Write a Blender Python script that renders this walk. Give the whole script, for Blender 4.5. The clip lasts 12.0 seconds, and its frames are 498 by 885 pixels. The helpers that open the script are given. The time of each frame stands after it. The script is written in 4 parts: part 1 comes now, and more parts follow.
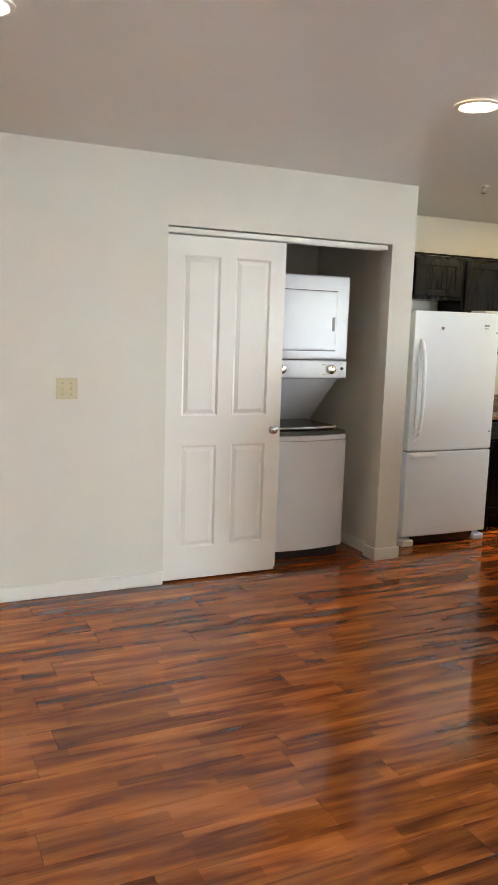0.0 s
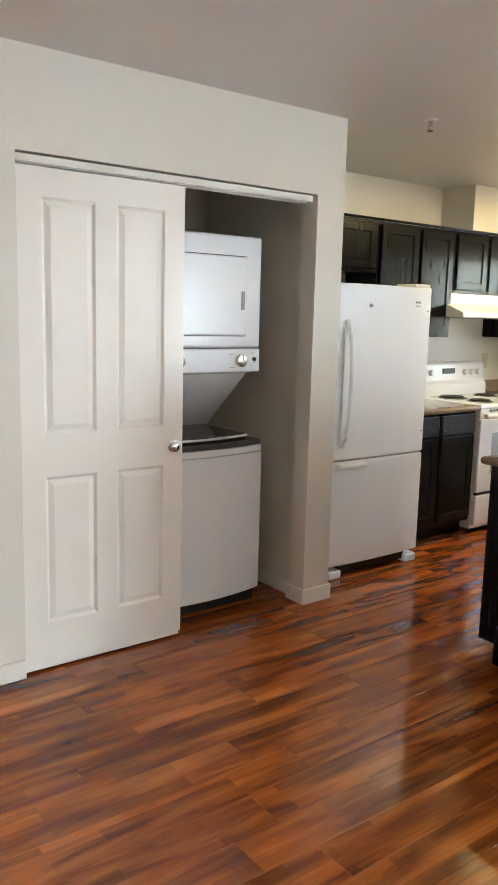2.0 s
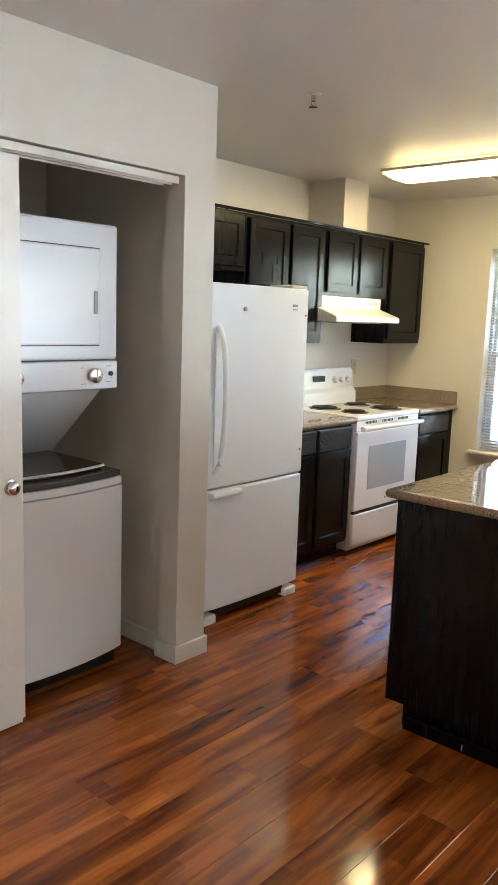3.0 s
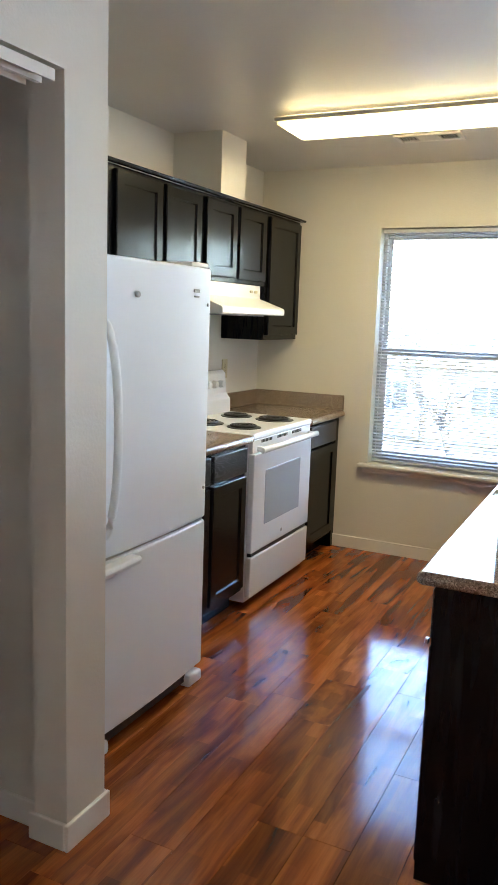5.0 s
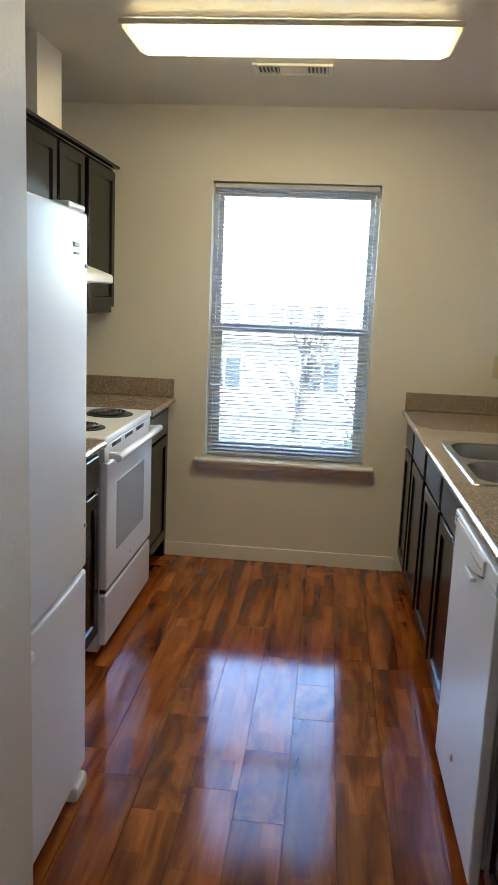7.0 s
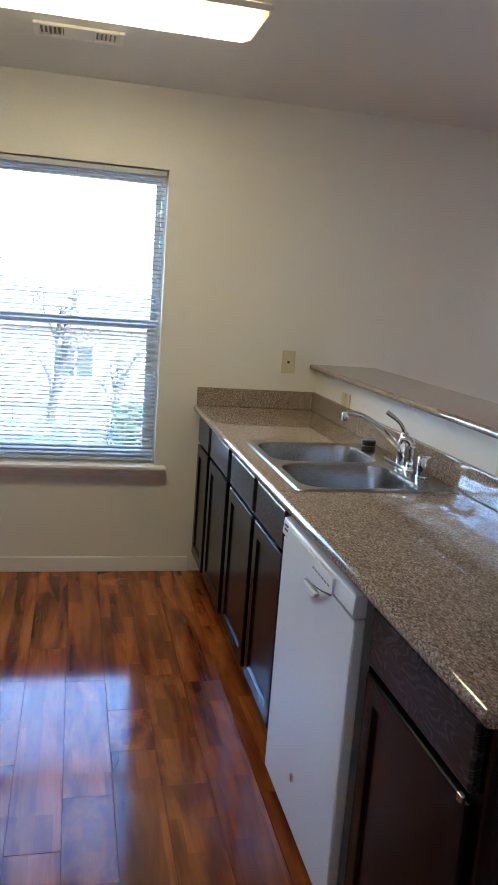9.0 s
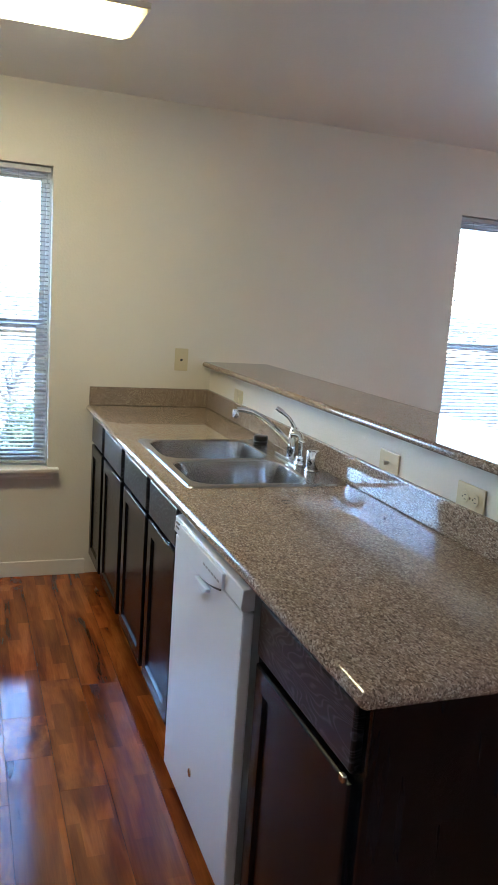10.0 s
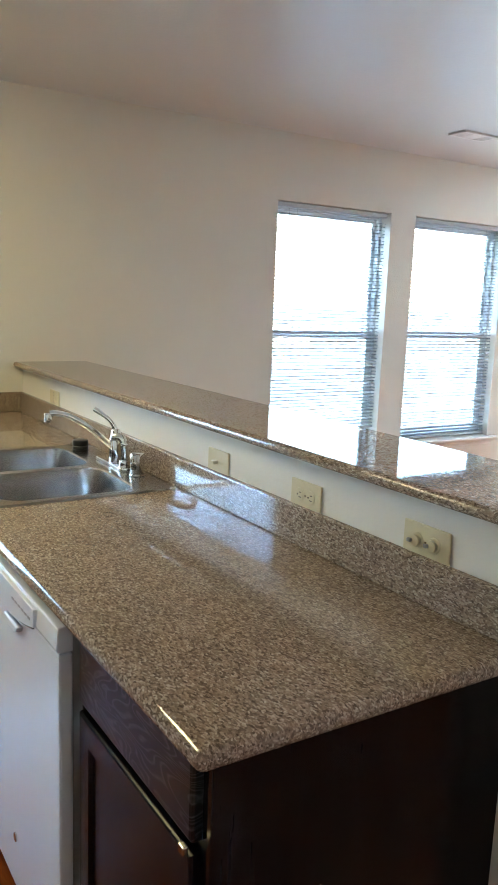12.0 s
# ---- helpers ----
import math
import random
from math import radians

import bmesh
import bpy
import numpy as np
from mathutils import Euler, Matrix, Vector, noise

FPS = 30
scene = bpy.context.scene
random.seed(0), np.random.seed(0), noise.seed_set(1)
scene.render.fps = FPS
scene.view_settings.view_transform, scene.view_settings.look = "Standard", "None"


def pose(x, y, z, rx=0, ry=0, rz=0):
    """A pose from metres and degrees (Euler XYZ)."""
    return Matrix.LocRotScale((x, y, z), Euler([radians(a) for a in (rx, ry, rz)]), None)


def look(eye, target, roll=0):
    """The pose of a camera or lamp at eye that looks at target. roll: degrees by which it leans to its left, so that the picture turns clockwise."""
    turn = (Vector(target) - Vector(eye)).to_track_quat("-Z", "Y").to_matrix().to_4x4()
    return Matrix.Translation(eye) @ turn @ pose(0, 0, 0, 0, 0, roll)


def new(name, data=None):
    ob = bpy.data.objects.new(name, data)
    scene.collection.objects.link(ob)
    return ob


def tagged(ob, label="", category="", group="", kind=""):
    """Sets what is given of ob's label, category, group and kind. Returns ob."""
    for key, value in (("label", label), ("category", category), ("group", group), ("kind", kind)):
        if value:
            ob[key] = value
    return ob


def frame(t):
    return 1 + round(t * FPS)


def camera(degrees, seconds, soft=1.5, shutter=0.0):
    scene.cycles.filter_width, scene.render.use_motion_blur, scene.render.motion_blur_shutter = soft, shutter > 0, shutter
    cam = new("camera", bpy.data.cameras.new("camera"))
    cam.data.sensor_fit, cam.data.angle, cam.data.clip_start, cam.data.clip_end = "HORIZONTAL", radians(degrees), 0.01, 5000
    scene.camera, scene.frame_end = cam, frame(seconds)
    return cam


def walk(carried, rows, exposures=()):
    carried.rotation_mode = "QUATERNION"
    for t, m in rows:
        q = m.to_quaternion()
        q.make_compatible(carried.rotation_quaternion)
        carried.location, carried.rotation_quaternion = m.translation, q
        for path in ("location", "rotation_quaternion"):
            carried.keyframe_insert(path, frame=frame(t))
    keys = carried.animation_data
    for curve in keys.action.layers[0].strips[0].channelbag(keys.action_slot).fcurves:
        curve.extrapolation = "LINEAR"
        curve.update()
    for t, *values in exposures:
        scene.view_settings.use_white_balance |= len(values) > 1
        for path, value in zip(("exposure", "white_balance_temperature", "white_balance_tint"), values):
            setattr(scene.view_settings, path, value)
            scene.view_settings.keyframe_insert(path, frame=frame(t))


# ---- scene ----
cam = camera(35.4, 12.0)
PATH = [
    (0, (0.002, -0.08, 1.521), (0.837, 1.714, 1.228), 1.9),
    (0.5, (0.11, 0.26, 1.506), (0.868, 2.088, 1.218), 1.6),
    (1, (0.157, 0.567, 1.51), (1.039, 2.341, 1.23), 2.4),
    (1.5, (0.199, 0.904, 1.527), (1.274, 2.565, 1.229), 1.7),
    (2, (0.333, 1.231, 1.492), (1.526, 2.803, 1.167), 1.5),
    (2.5, (0.489, 1.514, 1.495), (1.817, 2.973, 1.17), 1.8),
    (3, (0.686, 1.794, 1.519), (2.17, 3.098, 1.201), 2.0),
    (3.2, (0.765, 1.9, 1.513), (2.303, 3.141, 1.203), 2.4),
    (4.8, (1.295, 2.765, 1.506), (3.043, 3.684, 1.19), 1.9),
    (5, (1.352, 2.86, 1.496), (3.128, 3.723, 1.178), 2.0),
    (5.5, (1.522, 3.092, 1.515), (3.344, 3.857, 1.208), 1.5),
    (6, (1.66, 3.335, 1.466), (3.546, 3.922, 1.152), 2.3),
    (6.5, (1.783, 3.546, 1.478), (3.722, 3.902, 1.137), 2.0),
    (6.7, (1.849, 3.613, 1.469), (3.797, 3.894, 1.116), 2.1),
    (8.3, (2.166, 3.882, 1.492), (4.121, 3.687, 1.121), 4.3),
    (8.5, (2.173, 3.893, 1.491), (4.118, 3.621, 1.118), 4.4),
    (9, (2.177, 3.893, 1.498), (4.091, 3.449, 1.126), 4.3),
    (9.5, (2.165, 3.885, 1.501), (4.043, 3.304, 1.136), 4.3),
    (10, (2.149, 3.859, 1.508), (3.993, 3.177, 1.145), 4.0),
    (10.5, (2.129, 3.817, 1.512), (3.942, 3.052, 1.152), 3.7),
    (11, (2.106, 3.765, 1.511), (3.889, 2.932, 1.155), 3.5),
    (11.5, (2.128, 3.714, 1.507), (3.857, 2.771, 1.156), 3.2),
    (12, (2.329, 3.728, 1.498), (3.989, 2.673, 1.138), 2.2),
]
EXPOSURES = [(0.0, 5.24, 6700, 6), (3.2, 5.28, 6350, 7), (5.0, 5.10, 5900, 7), (6.7, 4.58, 5850, 7), (8.5, 4.55, 5400, 11), (10.0, 4.90, 5300, 7), (12.0, 5.10, 5800, 2)]
walk(cam, [(t, look(eye, target, roll)) for t, eye, target, roll in PATH], EXPOSURES)


# ---- world, sun, lamps ----
SUN_ELEVATION, SUN_AZIMUTH = 38.0, 235.0
world = bpy.data.worlds.new("sky")
scene.world = world
world.use_nodes = True
wn = world.node_tree.nodes
sky = wn.new("ShaderNodeTexSky")
sky.sky_type, sky.sun_disc = "NISHITA", False
sky.sun_elevation, sky.sun_rotation = radians(SUN_ELEVATION), radians(SUN_AZIMUTH)
wn["Background"].inputs["Strength"].default_value = 0.15
world.node_tree.links.new(sky.outputs["Color"], wn["Background"].inputs["Color"])
sun_data = bpy.data.lights.new("sun", "SUN")
sun_data.energy, sun_data.angle, sun_data.color = 2.0, radians(0.5), (1.0, 0.94, 0.85)
sun = new("sun", sun_data)
az, el = radians(SUN_AZIMUTH), radians(SUN_ELEVATION)
sun_dir = Vector((math.sin(az) * math.cos(el), math.cos(az) * math.cos(el), math.sin(el)))
sun.matrix_world = look(sun_dir * 40, (0, 0, 0))


# area lamp added outside the unseen glass door, standing in for daylight
lamp = bpy.data.lights.new("daylight", "AREA")
lamp.shape, lamp.size, lamp.size_y, lamp.energy, lamp.color = "RECTANGLE", 1.7, 1.95, 7.8, (0.78, 0.89, 1.0)
new("daylight", lamp).matrix_world = look((6.36, -2.1, 1.05), (0, -2.1, 1.05))


# ---- materials ----
def material(name, base=(0.8, 0.8, 0.8), rough=0.5, metal=0.0, spec=0.5, coat=0.0):
    m = bpy.data.materials.new(name)
    m.use_nodes = True
    b = m.node_tree.nodes["Principled BSDF"]
    b.inputs["Base Color"].default_value = (*base, 1)
    b.inputs["Roughness"].default_value = rough
    b.inputs["Metallic"].default_value = metal
    b.inputs["Specular IOR Level"].default_value = spec
    b.inputs["Coat Weight"].default_value = coat
    b.inputs["Coat Roughness"].default_value = 0.08
    return m, m.node_tree, b


def node(tree, kind, **inputs):
    n = tree.nodes.new(kind)
    for key, value in inputs.items():
        n.inputs[key.replace("_", " ")].default_value = value
    return n


def coords(tree, scale=(1, 1, 1), space="Object", shift=None):
    tc = tree.nodes.new("ShaderNodeTexCoord")
    mp = tree.nodes.new("ShaderNodeMapping")
    mp.inputs["Scale"].default_value = scale
    tree.links.new(tc.outputs[space], mp.inputs["Vector"])
    if shift is not None:
        tree.links.new(shift, mp.inputs["Location"])
    return mp.outputs["Vector"]


def noise_out(tree, vec, scale, detail=4.0, rough=0.55, distort=0.0):
    n = node(tree, "ShaderNodeTexNoise", Scale=scale, Detail=detail, Roughness=rough, Distortion=distort)
    tree.links.new(vec, n.inputs["Vector"])
    return n.outputs["Fac"]


def ramp(tree, fac, stops):
    r = tree.nodes.new("ShaderNodeValToRGB")
    while len(r.color_ramp.elements) < len(stops):
        r.color_ramp.elements.new(0.5)
    for e, (p, c) in zip(r.color_ramp.elements, stops):
        e.position = p
        e.color = (*c, 1) if len(c) == 3 else c
    tree.links.new(fac, r.inputs["Fac"])
    return r.outputs["Color"]


def mix(tree, fac, a, b, blend="MIX"):
    m = tree.nodes.new("ShaderNodeMix")
    m.data_type, m.blend_type = "RGBA", blend
    for value, sock in ((fac, m.inputs["Factor"]), (a, m.inputs[6]), (b, m.inputs[7])):
        if isinstance(value, (int, float)):
            sock.default_value = value
        elif isinstance(value, tuple):
            sock.default_value = (*value, 1)
        else:
            tree.links.new(value, sock)
    return m.outputs[2]


def bump(tree, bsdf, height, strength=0.2, distance=0.002):
    b = node(tree, "ShaderNodeBump", Strength=strength, Distance=distance)
    tree.links.new(height, b.inputs["Height"])
    tree.links.new(b.outputs["Normal"], bsdf.inputs["Normal"])


def rough_from(tree, bsdf, fac, low, high):
    mr = node(tree, "ShaderNodeMapRange", To_Min=low, To_Max=high)
    tree.links.new(fac, mr.inputs["Value"])
    tree.links.new(mr.outputs["Result"], bsdf.inputs["Roughness"])


def painted(name, a, b, rough=0.6, grain=90.0, strength=0.25, depth=0.002):
    """Rolled wall paint: faint blotches and an orange-peel relief."""
    m, t, p = material(name, a, rough)
    v = coords(t)
    t.links.new(mix(t, noise_out(t, v, 1.3, 3), a, b), p.inputs["Base Color"])
    bump(t, p, noise_out(t, v, grain, 3, 0.6), strength, depth)
    spread = 0.08 if rough > 0.4 else 0.015
    rough_from(t, p, noise_out(t, v, 5, 3), rough - spread, rough + spread)
    return m


WALL = painted("wall_paint", (0.72, 0.685, 0.61), (0.68, 0.645, 0.575), 0.42, 85, 0.32, 0.0035)
CEILING = painted("ceiling_paint", (0.69, 0.665, 0.63), (0.65, 0.625, 0.59), 0.34, 55, 0.28, 0.004)
TRIM = painted("trim_paint", (0.80, 0.77, 0.72), (0.76, 0.73, 0.68), 0.35, 60, 0.06)
DOOR = painted("door_paint", (0.82, 0.79, 0.74), (0.79, 0.76, 0.71), 0.32, 140, 0.08)
APPLIANCE = painted("white_enamel", (0.82, 0.84, 0.87), (0.79, 0.81, 0.85), 0.2, 300, 0.02)
FRIDGE_SKIN = painted("pebbled_white_steel", (0.84, 0.88, 0.93), (0.82, 0.86, 0.91), 0.34, 420, 0.18, 0.001)
APPLIANCE.node_tree.nodes["Principled BSDF"].inputs["Specular IOR Level"].default_value = 0.24
BISQUE = painted("bisque_enamel", (0.80, 0.79, 0.74), (0.77, 0.76, 0.71), 0.3, 200, 0.03)
ALMOND = painted("almond_plastic", (0.60, 0.53, 0.34), (0.57, 0.50, 0.32), 0.35, 200, 0.02)
VINYL = painted("white_vinyl", (0.78, 0.79, 0.79), (0.75, 0.76, 0.76), 0.35, 200, 0.02)
HALL_DOOR = painted("hall_door_paint", (0.80, 0.77, 0.66), (0.77, 0.74, 0.63), 0.35, 140, 0.08)


def cabinet_wood():
    m, t, p = material("espresso_stained_oak", (0.02, 0.018, 0.018), 0.24, spec=0.2)
    v = coords(t, (14, 14, 1.4))
    g = noise_out(t, v, 3.0, 3, 0.5, 0.3)
    col = ramp(t, g, [(0.3, (0.0022, 0.0024, 0.0038)), (0.5, (0.0040, 0.0043, 0.0066)), (0.7, (0.009, 0.0092, 0.0125))])
    t.links.new(col, p.inputs["Base Color"])
    bump(t, p, noise_out(t, coords(t, (60, 60, 2.5)), 3.0, 3), 0.05, 0.0003)
    return m


def grained_drawer_wood():
    """Flat-sawn oak under dark stain: cathedral veins with painted-in pale gloss, open pores."""
    m, t, p = material("espresso_flat_grain", (0.02, 0.018, 0.018), 0.32, spec=0.4)
    v = coords(t, (2.2, 2.2, 9.0))
    swirl = noise_out(t, v, 1.7, 2, 0.45, 0.9)
    rings = t.nodes.new("ShaderNodeMath")
    rings.operation = "MULTIPLY"
    rings.inputs[1].default_value = 17.0
    t.links.new(swirl, rings.inputs[0])
    ring = t.nodes.new("ShaderNodeMath")
    ring.operation = "FRACT"
    t.links.new(rings.outputs[0], ring.inputs[0])
    veins = ramp(t, ring.outputs[0], [(0.0, (0.0030, 0.0028, 0.0034)), (0.45, (0.005, 0.0048, 0.006)), (0.72, (0.085, 0.084, 0.092)), (0.9, (0.010, 0.0095, 0.011)), (1.0, (0.0030, 0.0028, 0.0034))])
    pores = ramp(t, noise_out(t, coords(t, (8, 8, 90)), 3.0, 3), [(0.4, (0.45, 0.45, 0.45)), (0.6, (1, 1, 1))])
    t.links.new(mix(t, 0.7, veins, pores, "MULTIPLY"), p.inputs["Base Color"])
    bump(t, p, ring.outputs[0], 0.12, 0.0006)
    return m


def granite():
    m, t, p = material("speckled_brown_laminate", (0.2, 0.16, 0.12), 0.16, coat=0.0)
    v = coords(t)
    wob = node(t, "ShaderNodeTexNoise", Scale=150.0, Detail=2.0)
    t.links.new(v, wob.inputs["Vector"])
    shifted = t.nodes.new("ShaderNodeVectorMath")
    shifted.operation = "MULTIPLY_ADD"
    shifted.inputs[1].default_value = (0.006, 0.006, 0.006)
    t.links.new(wob.outputs["Color"], shifted.inputs[0])
    t.links.new(v, shifted.inputs[2])
    longer = t.nodes.new("ShaderNodeMapping")
    longer.inputs["Scale"].default_value = (0.42, 1.0, 1.0)
    t.links.new(shifted.outputs["Vector"], longer.inputs["Vector"])
    vor = node(t, "ShaderNodeTexVoronoi", Scale=360.0)
    t.links.new(longer.outputs["Vector"], vor.inputs["Vector"])
    chips = ramp(t, vor.outputs["Color"], [(0.1, (0.13, 0.096, 0.072)), (0.4, (0.285, 0.216, 0.163)), (0.65, (0.41, 0.318, 0.244)), (0.95, (0.66, 0.58, 0.48))])
    fine = ramp(t, noise_out(t, v, 260, 3), [(0.35, (0.5, 0.48, 0.46)), (0.65, (1, 1, 1))])
    cloud = ramp(t, noise_out(t, v, 14, 5), [(0.3, (0.8, 0.78, 0.76)), (0.7, (1.0, 1.0, 1.0))])
    t.links.new(mix(t, 0.8, mix(t, 0.5, chips, fine, "MULTIPLY"), cloud, "MULTIPLY"), p.inputs["Base Color"])
    rough_from(t, p, noise_out(t, v, 8, 2), 0.025, 0.045)
    return m


def floor_wood(name, island):
    """Glossy red-brown laminate with dark figure; every plank differs."""
    m, t, p = material(name, (0.2, 0.06, 0.02), 0.1, spec=0.62)
    info = t.nodes.new("ShaderNodeNewGeometry" if island else "ShaderNodeObjectInfo")
    rnd = info.outputs["Random Per Island" if island else "Random"]
    off = t.nodes.new("ShaderNodeVectorMath")
    off.operation = "SCALE"
    off.inputs[0].default_value = (37.0, 61.0, 13.0)
    t.links.new(rnd, off.inputs["Scale"])
    v = coords(t, (1, 1, 1), "Object", off.outputs["Vector"])
    st = t.nodes.new("ShaderNodeMapping")
    st.inputs["Scale"].default_value = (1.5, 11.0, 1.0)
    t.links.new(v, st.inputs["Vector"])
    streak = noise_out(t, st.outputs["Vector"], 1.25, 4, 0.5, 0.6)
    fine = t.nodes.new("ShaderNodeMapping")
    fine.inputs["Scale"].default_value = (6.0, 120.0, 1.0)
    t.links.new(v, fine.inputs["Vector"])
    pores = noise_out(t, fine.outputs["Vector"], 1.5, 4, 0.6)
    base = ramp(t, streak, [(0.27, (0.092, 0.024, 0.008)), (0.39, (0.178, 0.044, 0.011)), (0.50, (0.285, 0.081, 0.017)), (0.63, (0.39, 0.125, 0.027)), (0.85, (0.47, 0.185, 0.050))])
    strips = t.nodes.new("ShaderNodeTexBrick")
    strips.offset, strips.squash = 0.37, 1.0
    for key, value in (("Scale", 1.0), ("Mortar Size", 0.0), ("Brick Width", 0.46), ("Row Height", 0.0497), ("Bias", 0.0)):
        strips.inputs[key].default_value = value
    strips.inputs["Color1"].default_value = (0.62, 0.56, 0.53, 1)
    strips.inputs["Color2"].default_value = (1.32, 1.24, 1.15, 1)
    t.links.new(v, strips.inputs["Vector"])
    tone = ramp(t, rnd, [(0.0, (0.8, 0.77, 0.75)), (0.5, (0.95, 0.92, 0.9)), (1.0, (1.2, 1.2, 1.15))])
    grain = ramp(t, pores, [(0.3, (0.66, 0.63, 0.62)), (0.6, (1, 1, 1))])
    col = mix(t, 0.85, base, strips.outputs["Color"], "MULTIPLY")
    col = mix(t, 0.8, col, tone, "MULTIPLY")
    col = mix(t, 0.6, col, grain, "MULTIPLY")
    t.links.new(col, p.inputs["Base Color"])
    rough_from(t, p, noise_out(t, v, 1.5, 2), 0.09, 0.13)
    return m


def satin_steel(name, base, rough):
    """Drawn sheet steel: an even satin."""
    m, t, p = material(name, base, rough, 1.0)
    bump(t, p, noise_out(t, coords(t), 400, 2), 0.01, 0.0002)
    return m


def glow(name, colour, strength):
    m, t, p = material(name, (0.9, 0.9, 0.88), 0.4)
    p.inputs["Emission Color"].default_value = (*colour, 1)
    p.inputs["Emission Strength"].default_value = strength
    return m


def tube_glow():
    """A diffuser over tubes that stop short of its ends and sides, where it is dimmer and yellower."""
    m, t, p = material("fluorescent_diffuser", (0.9, 0.9, 0.86), 0.4)
    tc = t.nodes.new("ShaderNodeTexCoord")
    xyz = t.nodes.new("ShaderNodeSeparateXYZ")
    t.links.new(tc.outputs["Object"], xyz.inputs[0])
    near = None
    for axis, full, none, least in (("Y", 0.53, 0.605, 0.05), ("X", 0.105, 0.15, 0.5)):
        size = t.nodes.new("ShaderNodeMath")
        size.operation = "ABSOLUTE"
        t.links.new(xyz.outputs[axis], size.inputs[0])
        mr = node(t, "ShaderNodeMapRange", From_Min=full, From_Max=none, To_Min=1.0, To_Max=least)
        mr.interpolation_type = "SMOOTHSTEP"
        t.links.new(size.outputs[0], mr.inputs["Value"])
        if near is None:
            near = mr.outputs["Result"]
        else:
            both = t.nodes.new("ShaderNodeMath")
            both.operation = "MULTIPLY"
            t.links.new(near, both.inputs[0])
            t.links.new(mr.outputs["Result"], both.inputs[1])
            near = both.outputs[0]
    t.links.new(ramp(t, near, [(0.0, (0.022, 0.015, 0.004)), (0.5, (0.34, 0.23, 0.07)), (1.0, (1.0, 0.79, 0.41))]), p.inputs["Emission Color"])
    p.inputs["Emission Strength"].default_value = 0.92
    return m


def clear_glass():
    m, t, p = material("window_glass", (1, 1, 1), 0.0)
    p.inputs["Transmission Weight"].default_value = 1.0
    p.inputs["IOR"].default_value = 1.45
    return m


CABINET, DRAWER_WOOD, COUNTER = cabinet_wood(), grained_drawer_wood(), granite()
PLANK, PLANK_JOINED = floor_wood("acacia_laminate", False), floor_wood("acacia_laminate_field", True)
STEEL, CHROME = satin_steel("satin_stainless", (0.42, 0.405, 0.39), 0.27), material("chrome", (0.72, 0.73, 0.74), 0.06, 1.0)[0]
NICKEL = material("worn_nickel", (0.62, 0.58, 0.52), 0.2, 1.0)[0]
BRONZE = material("aged_brass", (0.22, 0.17, 0.10), 0.3, 1.0)[0]
BLACK = painted("black_plastic", (0.012, 0.012, 0.013), (0.02, 0.02, 0.021), 0.35, 200, 0.04)
COIL = painted("burner_coil_metal", (0.018, 0.018, 0.02), (0.03, 0.03, 0.032), 0.5, 120, 0.1)
DARK_LID = painted("smoked_lid", (0.07, 0.068, 0.066), (0.085, 0.08, 0.078), 0.12, 200, 0.01)
OVEN_GLASS = painted("grey_oven_glass", (0.42, 0.46, 0.52), (0.40, 0.44, 0.50), 0.1, 200, 0.01)
GREY = painted("grey_plastic", (0.35, 0.35, 0.35), (0.31, 0.31, 0.31), 0.4, 200, 0.03)
SUBFLOOR = painted("dark_joint", (0.02, 0.008, 0.004), (0.03, 0.012, 0.006), 0.6)
TUBE_GLOW = tube_glow()
HALL_GLOW = glow("warm_hall_glass", (1.0, 0.84, 0.5), 4.0)
BULB_GLOW = glow("warm_recessed_bulb", (1.0, 0.74, 0.44), 1.3)
GLASS = clear_glass()
BLIND = painted("blind_slat_vinyl", (0.52, 0.53, 0.54), (0.48, 0.49, 0.50), 0.4, 200, 0.02)
ASPHALT = painted("asphalt", (0.042, 0.042, 0.043), (0.032, 0.032, 0.033), 0.9, 40, 0.4, 0.01)
LAWN = painted("dry_lawn", (0.040, 0.037, 0.026), (0.026, 0.026, 0.018), 0.95, 30, 0.6, 0.03)
BARK = painted("bark", (0.05, 0.042, 0.036), (0.03, 0.026, 0.022), 0.9, 30, 0.5, 0.01)
LEAF = painted("leaf", (0.05, 0.065, 0.03), (0.035, 0.05, 0.02), 0.7, 30, 0.2)
SIDING = painted("pale_siding", (0.30, 0.28, 0.25), (0.25, 0.235, 0.21), 0.8, 12, 0.3)
ROOFING = painted("grey_shingle", (0.14, 0.13, 0.125), (0.10, 0.095, 0.09), 0.9, 25, 0.4)
CARPAINT = material("blue_grey_car_paint", (0.09, 0.13, 0.2), 0.25, 0.4, coat=0.6)[0]
TYRE = painted("tyre_rubber", (0.02, 0.02, 0.02), (0.03, 0.03, 0.03), 0.8)
DARK_PANE = material("dark_pane", (0.03, 0.035, 0.04), 0.08)[0]

# ---- building helpers ----
ORIGIN = {}


def thing(name, at, label, category, group="", kind=""):
    ob = new(name)
    ob.location = at
    ob.empty_display_size = 0.1
    ORIGIN[ob] = Vector(at)
    return tagged(ob, label, category, group, kind)


